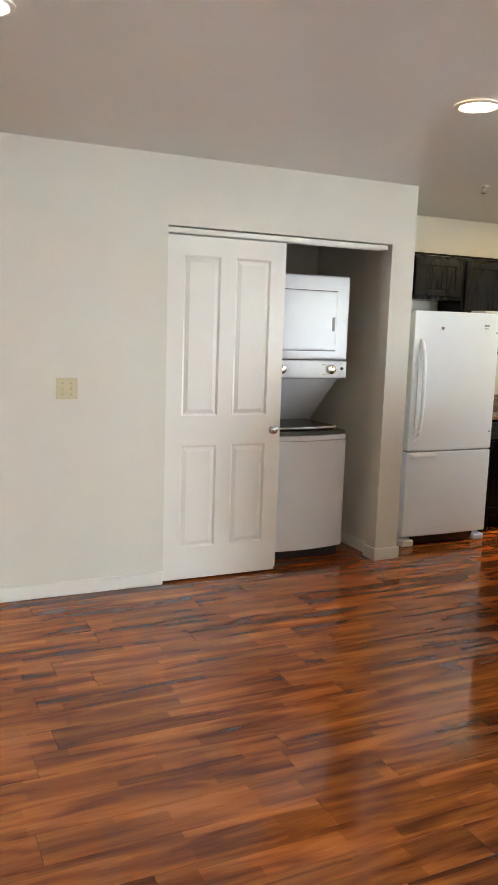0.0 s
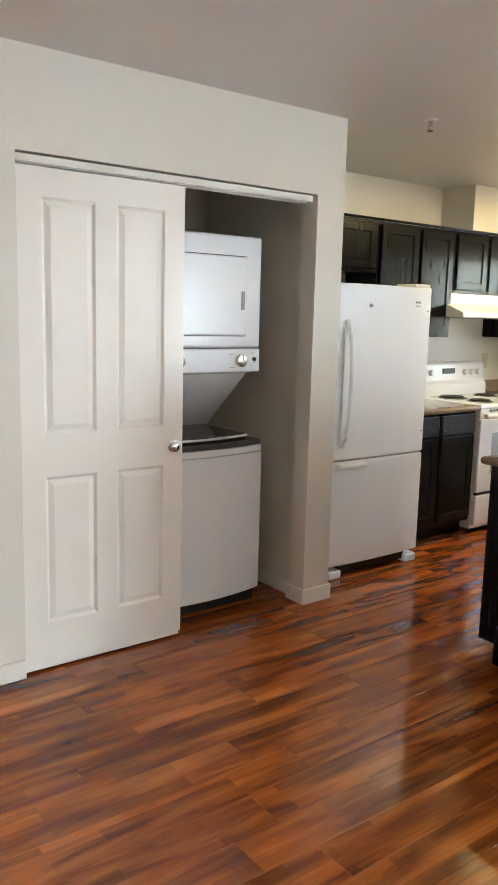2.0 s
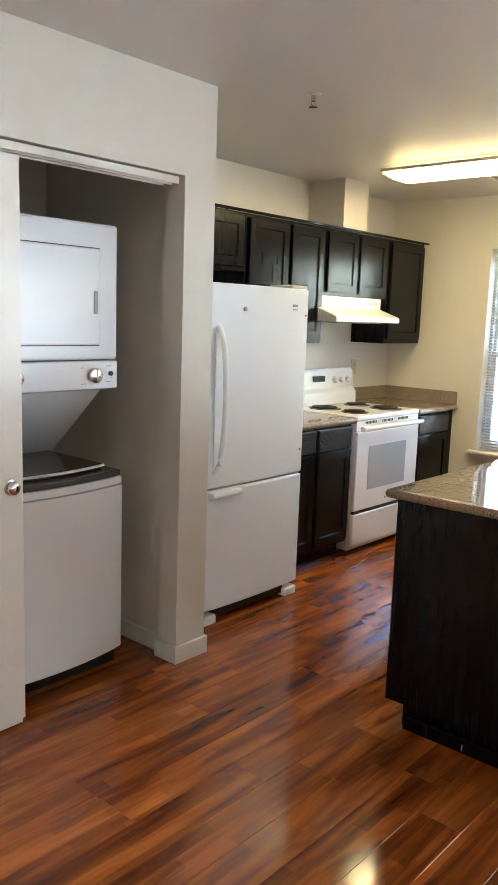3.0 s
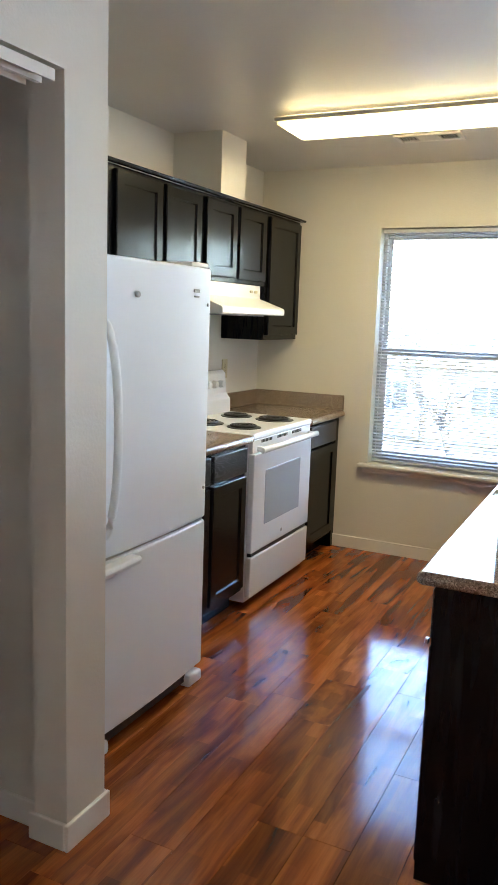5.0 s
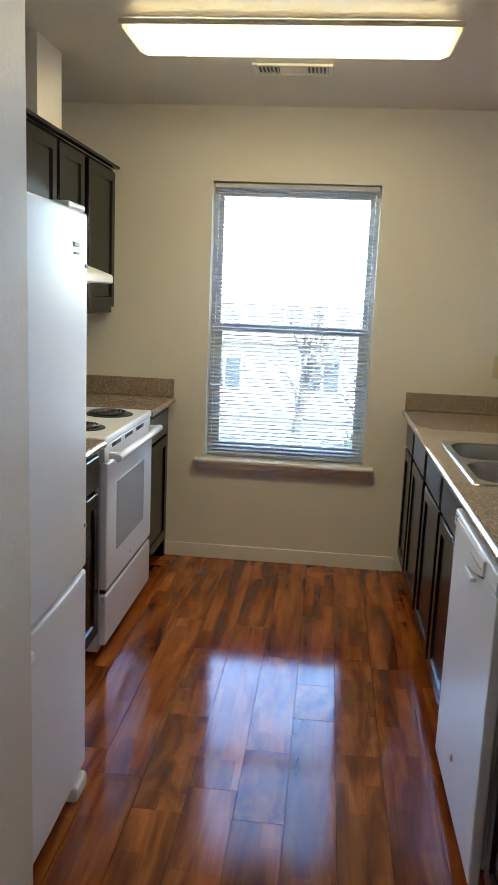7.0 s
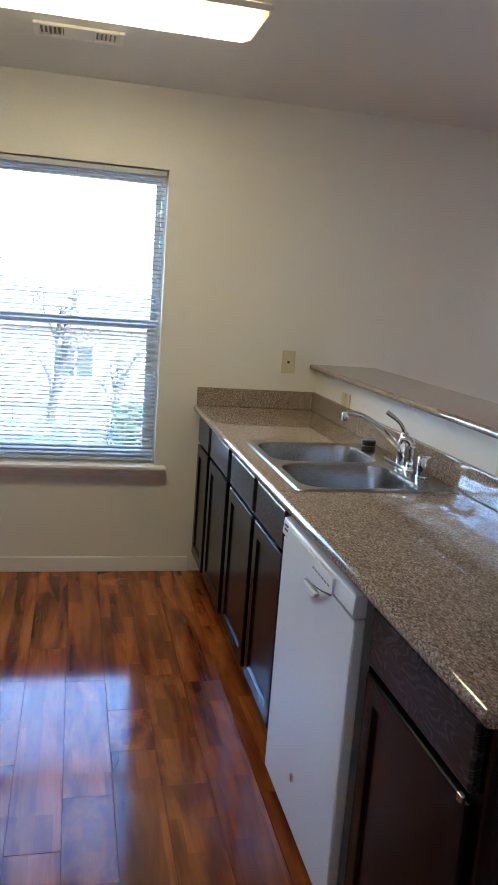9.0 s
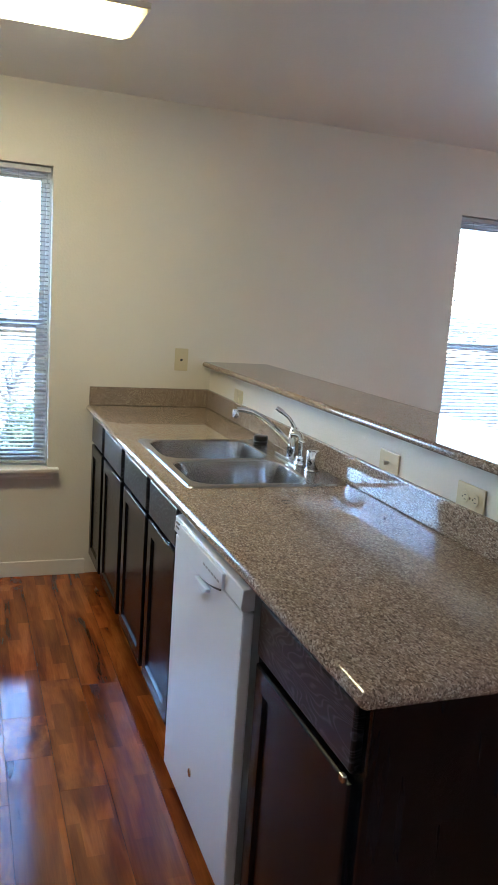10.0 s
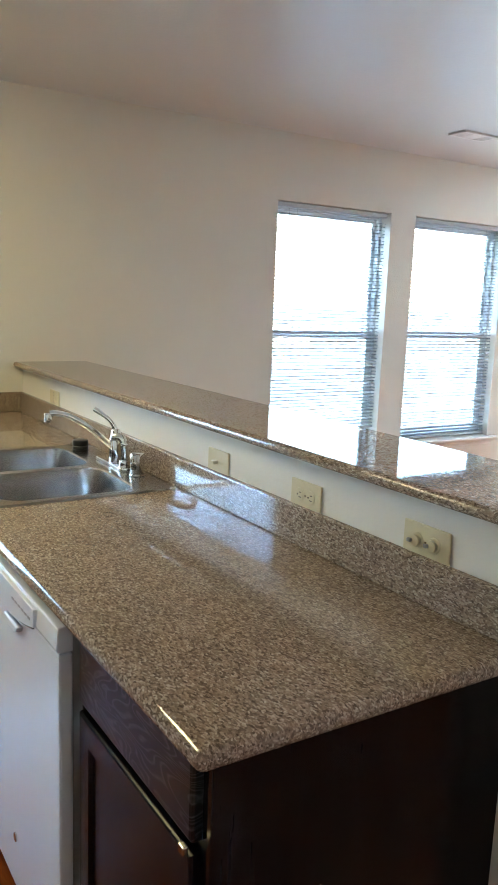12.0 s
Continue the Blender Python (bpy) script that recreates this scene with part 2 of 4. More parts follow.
def part(name, bm, mat, parent=None, label="", smooth=False, m=None):
    """Links a bmesh, given in world metres (or in the space of m), as one mesh object."""
    if m is not None:
        bmesh.ops.transform(bm, matrix=m, verts=bm.verts)
    lo = Vector([min(v.co[i] for v in bm.verts) for i in range(3)])
    hi = Vector([max(v.co[i] for v in bm.verts) for i in range(3)])
    centre = (lo + hi) / 2
    if parent is None:
        centre.z = lo.z
    bmesh.ops.translate(bm, vec=-centre, verts=bm.verts)
    if smooth:
        for f in bm.faces:
            f.smooth = True
    me = bpy.data.meshes.new(name)
    bm.to_mesh(me)
    bm.free()
    me.materials.append(mat)
    if smooth:
        me.set_sharp_from_angle(angle=radians(40))
    ob = new(name, me)
    ORIGIN[ob] = centre
    ob.location = centre
    if parent is not None:
        ob.parent = parent
        ob.location = centre - ORIGIN[parent]
    if label:
        ob["label"] = label
    return ob


def structure(name, bm, mat, label, category, smooth=False):
    return tagged(part(name, bm, mat, None, "", smooth), label, category, "", "structure")


def box(x0, x1, y0, y1, z0, z1, bevel=0.0, segments=2, bm=None):
    own = bmesh.new()
    bmesh.ops.create_cube(own, size=1)
    bmesh.ops.transform(own, matrix=Matrix.Translation(((x0 + x1) / 2, (y0 + y1) / 2, (z0 + z1) / 2)) @ Matrix.Diagonal((abs(x1 - x0), abs(y1 - y0), abs(z1 - z0), 1)), verts=own.verts)
    if bevel:
        bmesh.ops.bevel(own, geom=own.edges[:], offset=bevel, segments=segments, affect="EDGES", profile=0.5)
    return merge(bm, own)


def merge(bm, own):
    if bm is None:
        return own
    me = bpy.data.meshes.new("temporary")
    own.to_mesh(me)
    own.free()
    bm.from_mesh(me)
    bpy.data.meshes.remove(me)
    return bm


def prism(outline, d0, d1, axis="y", bevel=0.0, bm=None, segments=2):
    """An outline of (a, b) pairs swept along one axis: for y the pairs are x, z; for x they are y, z; for z they are x, y."""
    put = {"y": lambda a, b, d: (a, d, b), "x": lambda a, b, d: (d, a, b), "z": lambda a, b, d: (a, b, d)}[axis]
    own = bmesh.new()
    lo = [own.verts.new(put(a, b, d0)) for a, b in outline]
    hi = [own.verts.new(put(a, b, d1)) for a, b in outline]
    own.faces.new(lo)
    own.faces.new(hi)
    for i in range(len(lo)):
        j = (i + 1) % len(lo)
        own.faces.new((lo[i], lo[j], hi[j], hi[i]))
    bmesh.ops.recalc_face_normals(own, faces=own.faces[:])
    if bevel:
        bmesh.ops.bevel(own, geom=own.edges[:], offset=bevel, segments=segments, affect="EDGES", profile=0.5)
    return merge(bm, own)


def cylinder(x, y, z, r, h, axis="z", r2=None, n=24, bevel=0.0, bm=None):
    own = bmesh.new()
    bmesh.ops.create_cone(own, cap_ends=True, segments=n, radius1=r, radius2=r if r2 is None else r2, depth=h)
    turn = {"z": Matrix(), "y": pose(0, 0, 0, 90), "x": pose(0, 0, 0, 0, 90)}[axis]
    if bevel:
        caps = [e for e in own.edges if len([f for f in e.link_faces if len(f.verts) > 4]) == 1]
        bmesh.ops.bevel(own, geom=caps, offset=bevel, segments=2, affect="EDGES", profile=0.5)
    bmesh.ops.transform(own, matrix=Matrix.Translation((x, y, z)) @ turn, verts=own.verts)
    return merge(bm, own)


def tube(points, radius, n=10, bm=None, radii=None):
    """A round bar along a line of points."""
    own = bmesh.new()
    pts = [Vector(p) for p in points]
    rings = []
    for i, p in enumerate(pts):
        way = (pts[min(i + 1, len(pts) - 1)] - pts[max(i - 1, 0)]).normalized()
        side = way.orthogonal() if abs(way.z) > 0.95 else way.cross(Vector((0, 0, 1)))
        side.normalize()
        up = side.cross(way)
        r = radii[i] if radii else radius
        rings.append([own.verts.new(p + r * (math.cos(2 * math.pi * k / n) * side + math.sin(2 * math.pi * k / n) * up)) for k in range(n)])
    for a, b in zip(rings, rings[1:]):
        for k in range(n):
            own.faces.new((a[k], a[(k + 1) % n], b[(k + 1) % n], b[k]))
    own.faces.new(rings[0][::-1])
    own.faces.new(rings[-1])
    bmesh.ops.recalc_face_normals(own, faces=own.faces[:])
    return merge(bm, own)


def curve(a, b, c, d, n=12):
    """Points along a Bezier line."""
    a, b, c, d = (Vector(p) for p in (a, b, c, d))
    out = []
    for i in range(n + 1):
        s = i / n
        out.append((1 - s) ** 3 * a + 3 * s * (1 - s) ** 2 * b + 3 * s * s * (1 - s) * c + s ** 3 * d)
    return out


def panelled(w, h, t, panels, ins=0.014, sink=0.008, field=0.022, rise=0.006, bevel=0.003):
    """A door leaf w x h x t with its front at y = 0 facing -y and its lower corner at x = 0, z = 0; panels are (x0, x1, z0, z1)."""
    bm = bmesh.new()
    us = sorted({0.0, w, *[q for p in panels for q in p[:2]]})
    vs = sorted({0.0, h, *[q for p in panels for q in p[2:]]})
    grid = [[bm.verts.new((u, 0, v)) for v in vs] for u in us]
    wells = []
    for i in range(len(us) - 1):
        for j in range(len(vs) - 1):
            f = bm.faces.new((grid[i][j], grid[i + 1][j], grid[i + 1][j + 1], grid[i][j + 1]))
            cu, cv = (us[i] + us[i + 1]) / 2, (vs[j] + vs[j + 1]) / 2
            if any(a < cu < b and c < cv < d for a, b, c, d in panels):
                wells.append(f)
    bm.normal_update()
    for f in wells:
        bmesh.ops.inset_individual(bm, faces=[f], thickness=ins, depth=-sink)
        if field:
            bmesh.ops.inset_individual(bm, faces=[f], thickness=0.006, depth=0.0)
            bmesh.ops.inset_individual(bm, faces=[f], thickness=field, depth=rise)
    rim = [e for e in bm.edges if e.is_boundary]
    first = bmesh.ops.extrude_edge_only(bm, edges=rim)
    moved = [g for g in first["geom"] if isinstance(g, bmesh.types.BMVert)]
    bmesh.ops.translate(bm, vec=(0, t, 0), verts=moved)
    bmesh.ops.holes_fill(bm, edges=[e for e in bm.edges if e.is_boundary], sides=0)
    bmesh.ops.recalc_face_normals(bm, faces=bm.faces[:])
    if bevel:
        edge = [e for e in bm.edges if all((abs(v.co.x) < 1e-5 or abs(v.co.x - w) < 1e-5 or abs(v.co.z) < 1e-5 or abs(v.co.z - h) < 1e-5) and abs(v.co.y) < 1e-5 for v in e.verts)]
        bmesh.ops.bevel(bm, geom=edge, offset=bevel, segments=2, affect="EDGES", profile=0.5)
    return bm


# ---- the shell ----
CEIL, FACE_L, WIN_X, BACK_Y, PEN_Y = 2.44, 4.15, 6.178, 5.165, 2.62
WEST, SOUTH = -2.6, -3.4
OUT = 0.16

base_bm = box(WEST - 0.2, WIN_X + OUT, SOUTH - 0.2, BACK_Y + 1.2, -0.25, -0.008)
structure("floor_slab", base_bm, SUBFLOOR, "dark underlay beneath the laminate floor", "floor")
structure("ceiling", box(WEST - 0.2, WIN_X + OUT, SOUTH - 0.2, BACK_Y + 1.2, CEIL, CEIL + 0.3), CEILING, "textured off-white painted flat ceiling", "ceiling")

# closet front wall with its opening
OPEN_L, OPEN_R, OPEN_T = 1.436, 2.927, 2.066
HALL_X = 0.515
bm = box(HALL_X, OPEN_L, FACE_L, FACE_L + 0.115, 0, CEIL)
box(OPEN_L, OPEN_R, FACE_L, FACE_L + 0.115, OPEN_T, CEIL, bm=bm)
box(OPEN_R, 3.10, FACE_L, FACE_L + 0.115, 0, CEIL, bm=bm)
structure("wall_closet_front", bm, WALL, "cream painted wall with a wide closet opening", "wall")
structure("wall_closet_side", box(2.965, 3.10, FACE_L + 0.115, BACK_Y, 0, CEIL), WALL, "cream painted wall between closet and kitchen", "wall")
structure("wall_kitchen_back", box(HALL_X + 0.12, WIN_X, BACK_Y, BACK_Y + 0.12, 0, CEIL), WALL, "cream painted kitchen back wall", "wall")
structure("wall_closet_inner", box(HALL_X + 0.12, HALL_X + 0.8, FACE_L + 0.115, BACK_Y, 0, CEIL), WALL, "plain painted wall inside the closet", "wall")

# hall wall with its door opening
HD0, HD1, HDT = 4.24, 5.02, 2.04
bm = box(HALL_X, HALL_X + 0.12, FACE_L + 0.115, HD0, 0, CEIL)
box(HALL_X, HALL_X + 0.12, HD0, HD1, HDT, CEIL, bm=bm)
box(HALL_X, HALL_X + 0.12, HD1, BACK_Y + 1.0, 0, CEIL, bm=bm)
structure("wall_hall", bm, WALL, "cream painted hall wall with a door opening", "wall")
# unseen walls, added to close the rooms and keep outside light out
structure("wall_hall_end", box(WEST, HALL_X, BACK_Y + 0.9, BACK_Y + 1.0, 0, CEIL), WALL, "plain painted wall closing the hall, out of view", "wall")
structure("wall_west", box(WEST - 0.12, WEST, SOUTH, BACK_Y + 1.0, 0, CEIL), WALL, "plain cream painted wall closing the living room, out of view", "wall")
structure("wall_south", box(WEST, WIN_X, SOUTH - 0.12, SOUTH, 0, CEIL), WALL, "plain cream painted wall closing the living room, out of view", "wall")

# window wall: openings (y0, y1, z0, z1); the last, a patio door, is unseen and assumed
SILL, HEAD = 0.585, 2.066
WINDOWS = [(3.465, 4.345, SILL, HEAD), (0.285, 1.147, SILL, HEAD), (-0.787, 0.075, SILL, HEAD), (-3.0, -1.2, 0.02, HEAD)]
bm = bmesh.new()
cuts = sorted(WINDOWS)
edge = SOUTH - 0.12
for y0, y1, z0, z1 in cuts:
    box(WIN_X, WIN_X + OUT, edge, y0, 0, CEIL, bm=bm)
    box(WIN_X, WIN_X + OUT, y0, y1, 0, z0, bm=bm)
    box(WIN_X, WIN_X + OUT, y0, y1, z1, CEIL, bm=bm)
    edge = y1
box(WIN_X, WIN_X + OUT, edge, BACK_Y + 0.12, 0, CEIL, bm=bm)
structure("wall_window", bm, WALL, "cream painted outer wall with tall windows", "wall")
structure("wall_chase", box(5.055, 5.335, 4.872, BACK_Y, 2.125, CEIL), WALL, "boxed painted duct chase above the cabinets", "wall")

# half wall behind the peninsula
structure("wall_half", box(3.045, WIN_X, 2.505, PEN_Y, 0, 1.1285), WALL, "painted half wall carrying the raised bar", "half wall")


def skirting(name, x0, x1, y0, y1, label="low painted baseboard with an eased top edge"):
    bm = box(x0, x1, y0, y1, 0, 0.082, 0.004)
    structure(name, bm, TRIM, label, "baseboard")


skirting("baseboard_closet_front", HALL_X - 0.012, OPEN_L - 0.002, FACE_L - 0.013, FACE_L)
skirting("baseboard_closet_end", OPEN_R - 0.013, 3.113, FACE_L - 0.013, FACE_L)
skirting("baseboard_closet_jamb", OPEN_R - 0.013, OPEN_R, FACE_L + 0.001, FACE_L + 0.128)
skirting("baseboard_closet_inner", 2.952, 2.965, FACE_L + 0.129, BACK_Y)
skirting("baseboard_kitchen_side", 3.10, 3.113, FACE_L + 0.001, 5.1)
skirting("baseboard_hall", HALL_X - 0.012, HALL_X, FACE_L + 0.001, HD0 - 0.06)
skirting("baseboard_kitchen_window", WIN_X - 0.013, WIN_X, 3.262, 4.58)
skirting("baseboard_living_window", WIN_X - 0.013, WIN_X, -1.18, 2.504)
skirting("baseboard_half_wall", 3.05, WIN_X - 0.014, 2.492, 2.505)
skirting("baseboard_half_wall_end", 3.032, 3.045, 2.492, PEN_Y)


# ---- windows with their blinds ----
def window(number, y0, y1, z0, z1, blind=True, lift=0.0):
    mid = (y0 + y1) / 2
    w = thing("window_%d" % number, (WIN_X + 0.1, mid, z0), "white vinyl single-hung window in a deep reveal" if blind else "white vinyl sliding glass patio door, assumed out of view", "window" if blind else "patio door", kind="structure")
    fx0, fx1 = WIN_X + 0.085, WIN_X + 0.145
    for n, (a, b, c, d) in {"jamb_a": (y0, y0 + 0.022, z0, z1), "jamb_b": (y1 - 0.022, y1, z0, z1), "head": (y0 + 0.022, y1 - 0.022, z1 - 0.035, z1), "foot": (y0 + 0.022, y1 - 0.022, z0, z0 + 0.035)}.items():
        part("window_frame", box(fx0, fx1, a, b, c, d, 0.003), VINYL, w)
    if blind:
        rail = 1.315
        sashes = [(y0 + 0.023, y1 - 0.023, z0 + 0.036, rail + 0.01, fx0 + 0.002, fx0 + 0.028), (y0 + 0.023, y1 - 0.023, rail - 0.03, z1 - 0.036, fx0 + 0.03, fx0 + 0.056)]
    else:
        sashes = [(y0 + 0.023, mid + 0.03, z0 + 0.036, z1 - 0.036, fx0 + 0.002, fx0 + 0.028), (mid - 0.03, y1 - 0.023, z0 + 0.036, z1 - 0.036, fx0 + 0.03, fx0 + 0.056)]
    for a, b, c, d, x0, x1 in sashes:
        s = 0.042 if c < 1.0 else 0.026
        bm = box(x0, x1, a, a + s, c, d, 0.003)
        box(x0, x1, b - s, b, c, d, 0.003, bm=bm)
        box(x0, x1, a + s, b - s, c, c + s, 0.003, bm=bm)
        box(x0, x1, a + s, b - s, d - s, d, 0.003, bm=bm)
        sash = part("sash", bm, VINYL, w)
        pane = part("pane", box(x0 + 0.011, x0 + 0.015, a + s, b - s, c + s, d - s), GLASS, sash)
        pane.visible_shadow = False
    if not blind:
        return
    # stool and apron
    sill = thing("window_sill", (WIN_X - 0.02, mid, z0 - 0.1), "painted wooden window sill with a moulded apron", "window sill", kind="structure")
    part("stool", box(WIN_X - 0.055, WIN_X + 0.084, y0 - 0.0, y1 + 0.0, z0 - 0.018, z0 - 0.001, 0.003), TRIM, sill)
    part("stool_nose", box(WIN_X - 0.06, WIN_X - 0.001, y0 - 0.055, y1 + 0.055, z0 - 0.020, z0 + 0.001, 0.006), TRIM, sill)
    part("apron", prism([(WIN_X - 0.001, z0 - 0.063), (WIN_X - 0.012, z0 - 0.062), (WIN_X - 0.014, z0 - 0.050), (WIN_X - 0.020, z0 - 0.044), (WIN_X - 0.022, z0 - 0.030), (WIN_X - 0.034, z0 - 0.024), (WIN_X - 0.034, z0 - 0.021), (WIN_X - 0.001, z0 - 0.021)], 0, 1, "y"), TRIM, sill, m=Matrix.Translation((0, y0 - 0.03, 0)) @ Matrix.Diagonal((1, y1 - y0 + 0.06, 1, 1)))
    # mini blind
    bx = WIN_X + 0.045
    blindt = thing("window_blind", (bx, mid, z0), "lowered white mini blind with open slats", "window blind", "window blinds")
    part("headrail", box(bx - 0.02, bx + 0.02, y0 + 0.008, y1 - 0.008, z1 - 0.029, z1 - 0.003, 0.003), BLIND, blindt)
    part("bottom_rail", box(bx - 0.013, bx + 0.013, y0 + 0.012, y1 - 0.012, z0 + lift + 0.012, z0 + lift + 0.026, 0.003), BLIND, blindt)
    slat = bmesh.new()
    n, half, ln = 4, 0.0125, (y1 - y0) / 2 - 0.012
    rows = []
    for k in range(n + 1):
        s = -1 + 2 * k / n
        rows.append([slat.verts.new((s * half, e * ln, 0.0016 * (1 - s * s) + dz)) for e in (-1, 1) for dz in (0, -0.0007)])
    for a, b in zip(rows, rows[1:]):
        slat.faces.new((a[0], b[0], b[2], a[2]))
        slat.faces.new((a[1], a[3], b[3], b[1]))
    bmesh.ops.recalc_face_normals(slat, faces=slat.faces[:])
    me = bpy.data.meshes.new("slat")
    slat.to_mesh(me)
    slat.free()
    me.materials.append(BLIND)
    z = z0 + lift + 0.045
    rng = random.Random(number)
    while z < z1 - 0.045:
        ob = new("slat", me)
        ob.parent = blindt
        ob.matrix_local = Matrix.Translation(Vector((bx, mid, z)) - ORIGIN[blindt]) @ pose(0, 0, 0, rng.uniform(-0.12, 0.12), -12 + rng.uniform(-2, 2), 0)
        z += 0.0212
    for y in (y0 + 0.16, mid, y1 - 0.16):
        part("ladder_cord", tube([(bx - 0.0135, y, z0 + lift + 0.02), (bx - 0.0135, y, z1 - 0.03)], 0.0008, 5), BLIND, blindt)
    part("tilt_wand", tube([(bx - 0.022, y1 - 0.1, z1 - 0.035), (bx - 0.024, y1 - 0.1, z1 - 0.75)], 0.003, 6), GLASS, blindt)


for i, wdw in enumerate(WINDOWS):
    window(i + 1, *wdw, blind=i < 3, lift=0.10 if i == 1 else 0.0)

# ---- closet: track, sliding door, washer and dryer ----
TT = 2.058
track = thing("door_track", (2.18, FACE_L + 0.03, TT - 0.03), "white metal double sliding-door track", "door track")
for y in (FACE_L + 0.004, FACE_L + 0.052):
    part("channel", prism([(y, TT - 0.001), (y, TT - 0.028), (y + 0.006, TT - 0.028), (y + 0.006, TT - 0.006), (y + 0.04, TT - 0.006), (y + 0.04, TT - 0.028), (y + 0.045, TT - 0.028), (y + 0.045, TT - 0.001)], OPEN_L + 0.002, OPEN_R - 0.03, "x"), TRIM, track)

slide = thing("sliding_door", (1.81, FACE_L + 0.03, 0.012), "white four-panel sliding closet door, half closed", "sliding door")
DW0, DWW, DH = 1.438, 0.745, 2.008
leaf = part("leaf", panelled(DWW, DH, 0.034, [(0.10, 0.325, 0.195, 0.81), (0.42, 0.645, 0.195, 0.81), (0.10, 0.325, 0.985, 1.90), (0.42, 0.645, 0.985, 1.90)], 0.016, 0.009, 0.03, 0.007), DOOR, slide, m=pose(DW0, FACE_L + 0.012, 0.012))
kx, kz = DW0 + 0.695, 0.905
bm = cylinder(kx, FACE_L + 0.009, kz, 0.028, 0.006, "y", n=28, bevel=0.002)
cylinder(kx, FACE_L + 0.0, kz, 0.012, 0.02, "y", bm=bm)
own = bmesh.new()
bmesh.ops.create_uvsphere(own, u_segments=24, v_segments=14, radius=0.025)
bmesh.ops.transform(own, matrix=Matrix.Translation((kx, FACE_L - 0.012, kz)) @ Matrix.Diagonal((1, 0.45, 1, 1)), verts=own.verts)
merge(bm, own)
part("rust_chip", box(DW0 + DWW - 0.012, DW0 + DWW - 0.001, FACE_L + 0.0105, FACE_L + 0.0125, 0.014, 0.03, 0.0005), BRONZE, slide, "small rusty chip at the corner")
part("door_knob", bm, CHROME, slide, "round polished chrome knob", True)

wd = thing("laundry_center", (2.425, 4.72, 0.0), "white stacked washer and dryer unit in the closet", "washer dryer")
WX0, WX1, WF = 2.08, 2.772, 4.335
bow = [(WX0 + (WX1 - WX0) * k / 16, WF - 0.045 * math.sin(math.pi * k / 16) ** 0.8) for k in range(17)]
bm = prism(bow + [(WX1, 5.0), (WX0, 5.0)], 0.075, 0.80, "z", 0.005)
part("washer_body", bm, APPLIANCE, wd)
part("washer_band", prism([(x, y + 0.004) for x, y in bow] + [(WX1, 5.0), (WX0, 5.0)], 0.803, 0.835, "z", 0.005), APPLIANCE, wd)
part("washer_top", prism([(x, y + 0.012) for x, y in bow] + [(WX1 - 0.005, 4.96), (WX0 + 0.005, 4.96)], 0.836, 0.862, "z", 0.006), DARK_LID, wd, "dark grey washer top")
part("washer_lid", prism([(x * 0.86 + (WX0 + WX1) * 0.07, y + 0.075) for x, y in bow] + [(WX1 - 0.05, 4.8), (WX0 + 0.05, 4.8)], 0.863, 0.886, "z", 0.006), DARK_LID, wd, "smoked washer lid")
part("lid_trim", tube([(x * 0.86 + (WX0 + WX1) * 0.07, y + 0.068, 0.878) for x, y in bow], 0.006, 8), APPLIANCE, wd)
part("washer_base", box(WX0 + 0.02, WX1 - 0.02, 4.36, 4.98, 0.004, 0.074), BLACK, wd)
part("console_back", prism([(4.98, 0.864), (4.83, 0.864), (4.815, 0.885), (4.47, 1.19), (4.42, 1.204), (4.98, 1.204)], WX0 + 0.01, WX1 - 0.012, "x", 0.003), APPLIANCE, wd, "sloping white panel between washer and dryer")
DF = 4.375
part("dryer_body", box(WX0, WX1, DF, 5.02, 1.325, 1.865, 0.014, 3), APPLIANCE, wd)
part("control_panel", box(WX0, WX1, DF - 0.002, 4.9, 1.205, 1.321, 0.008, 3), APPLIANCE, wd)
part("dryer_door", box(WX0 + 0.09, WX1 - 0.1, DF - 0.016, DF - 0.001, 1.385, 1.765, 0.007, 3), APPLIANCE, wd)
part("door_handle", box(WX1 - 0.135, WX1 - 0.115, DF - 0.02, DF - 0.0155, 1.51, 1.60, 0.002), GREY, wd)
part("seam", box(WX0 + 0.086, WX1 - 0.096, DF - 0.0035, DF - 0.0005, 1.381, 1.769, 0.001), BLACK, wd)
for kx2, r in ((WX1 - 0.125, 0.031), (WX0 + 0.2, 0.031)):
    kn = part("control_knob", cylinder(kx2, DF - 0.016, 1.262, r, 0.026, "y", r * 1.0, 28, 0.004), NICKEL, wd, "grey metal control knob", True)
    part("pointer", box(kx2 - 0.003, kx2 + 0.003, DF - 0.032, DF - 0.0295, 1.262, 1.29, 0.001), GREY, kn)
part("start_button", cylinder(WX1 - 0.04, DF - 0.008, 1.268, 0.010, 0.012, "y", n=16, bevel=0.002), BLACK, wd)
for k, (dx, dz, ln) in enumerate([(-0.19, 0.03, 0.02), (-0.06, 0.035, 0.025), (-0.185, -0.035, 0.025), (-0.06, -0.03, 0.02), (-0.04, -0.012, 0.014)]):
    part("lettering", box(WX1 + dx, WX1 + dx + ln, DF - 0.0032, DF - 0.0022, 1.262 + dz, 1.265 + dz), GREY, wd)
part("badge", box(WX0 + 0.32, WX0 + 0.37, 4.645, 4.652, 1.14, 1.152), APPLIANCE, wd)

# ---- small wall fittings ----


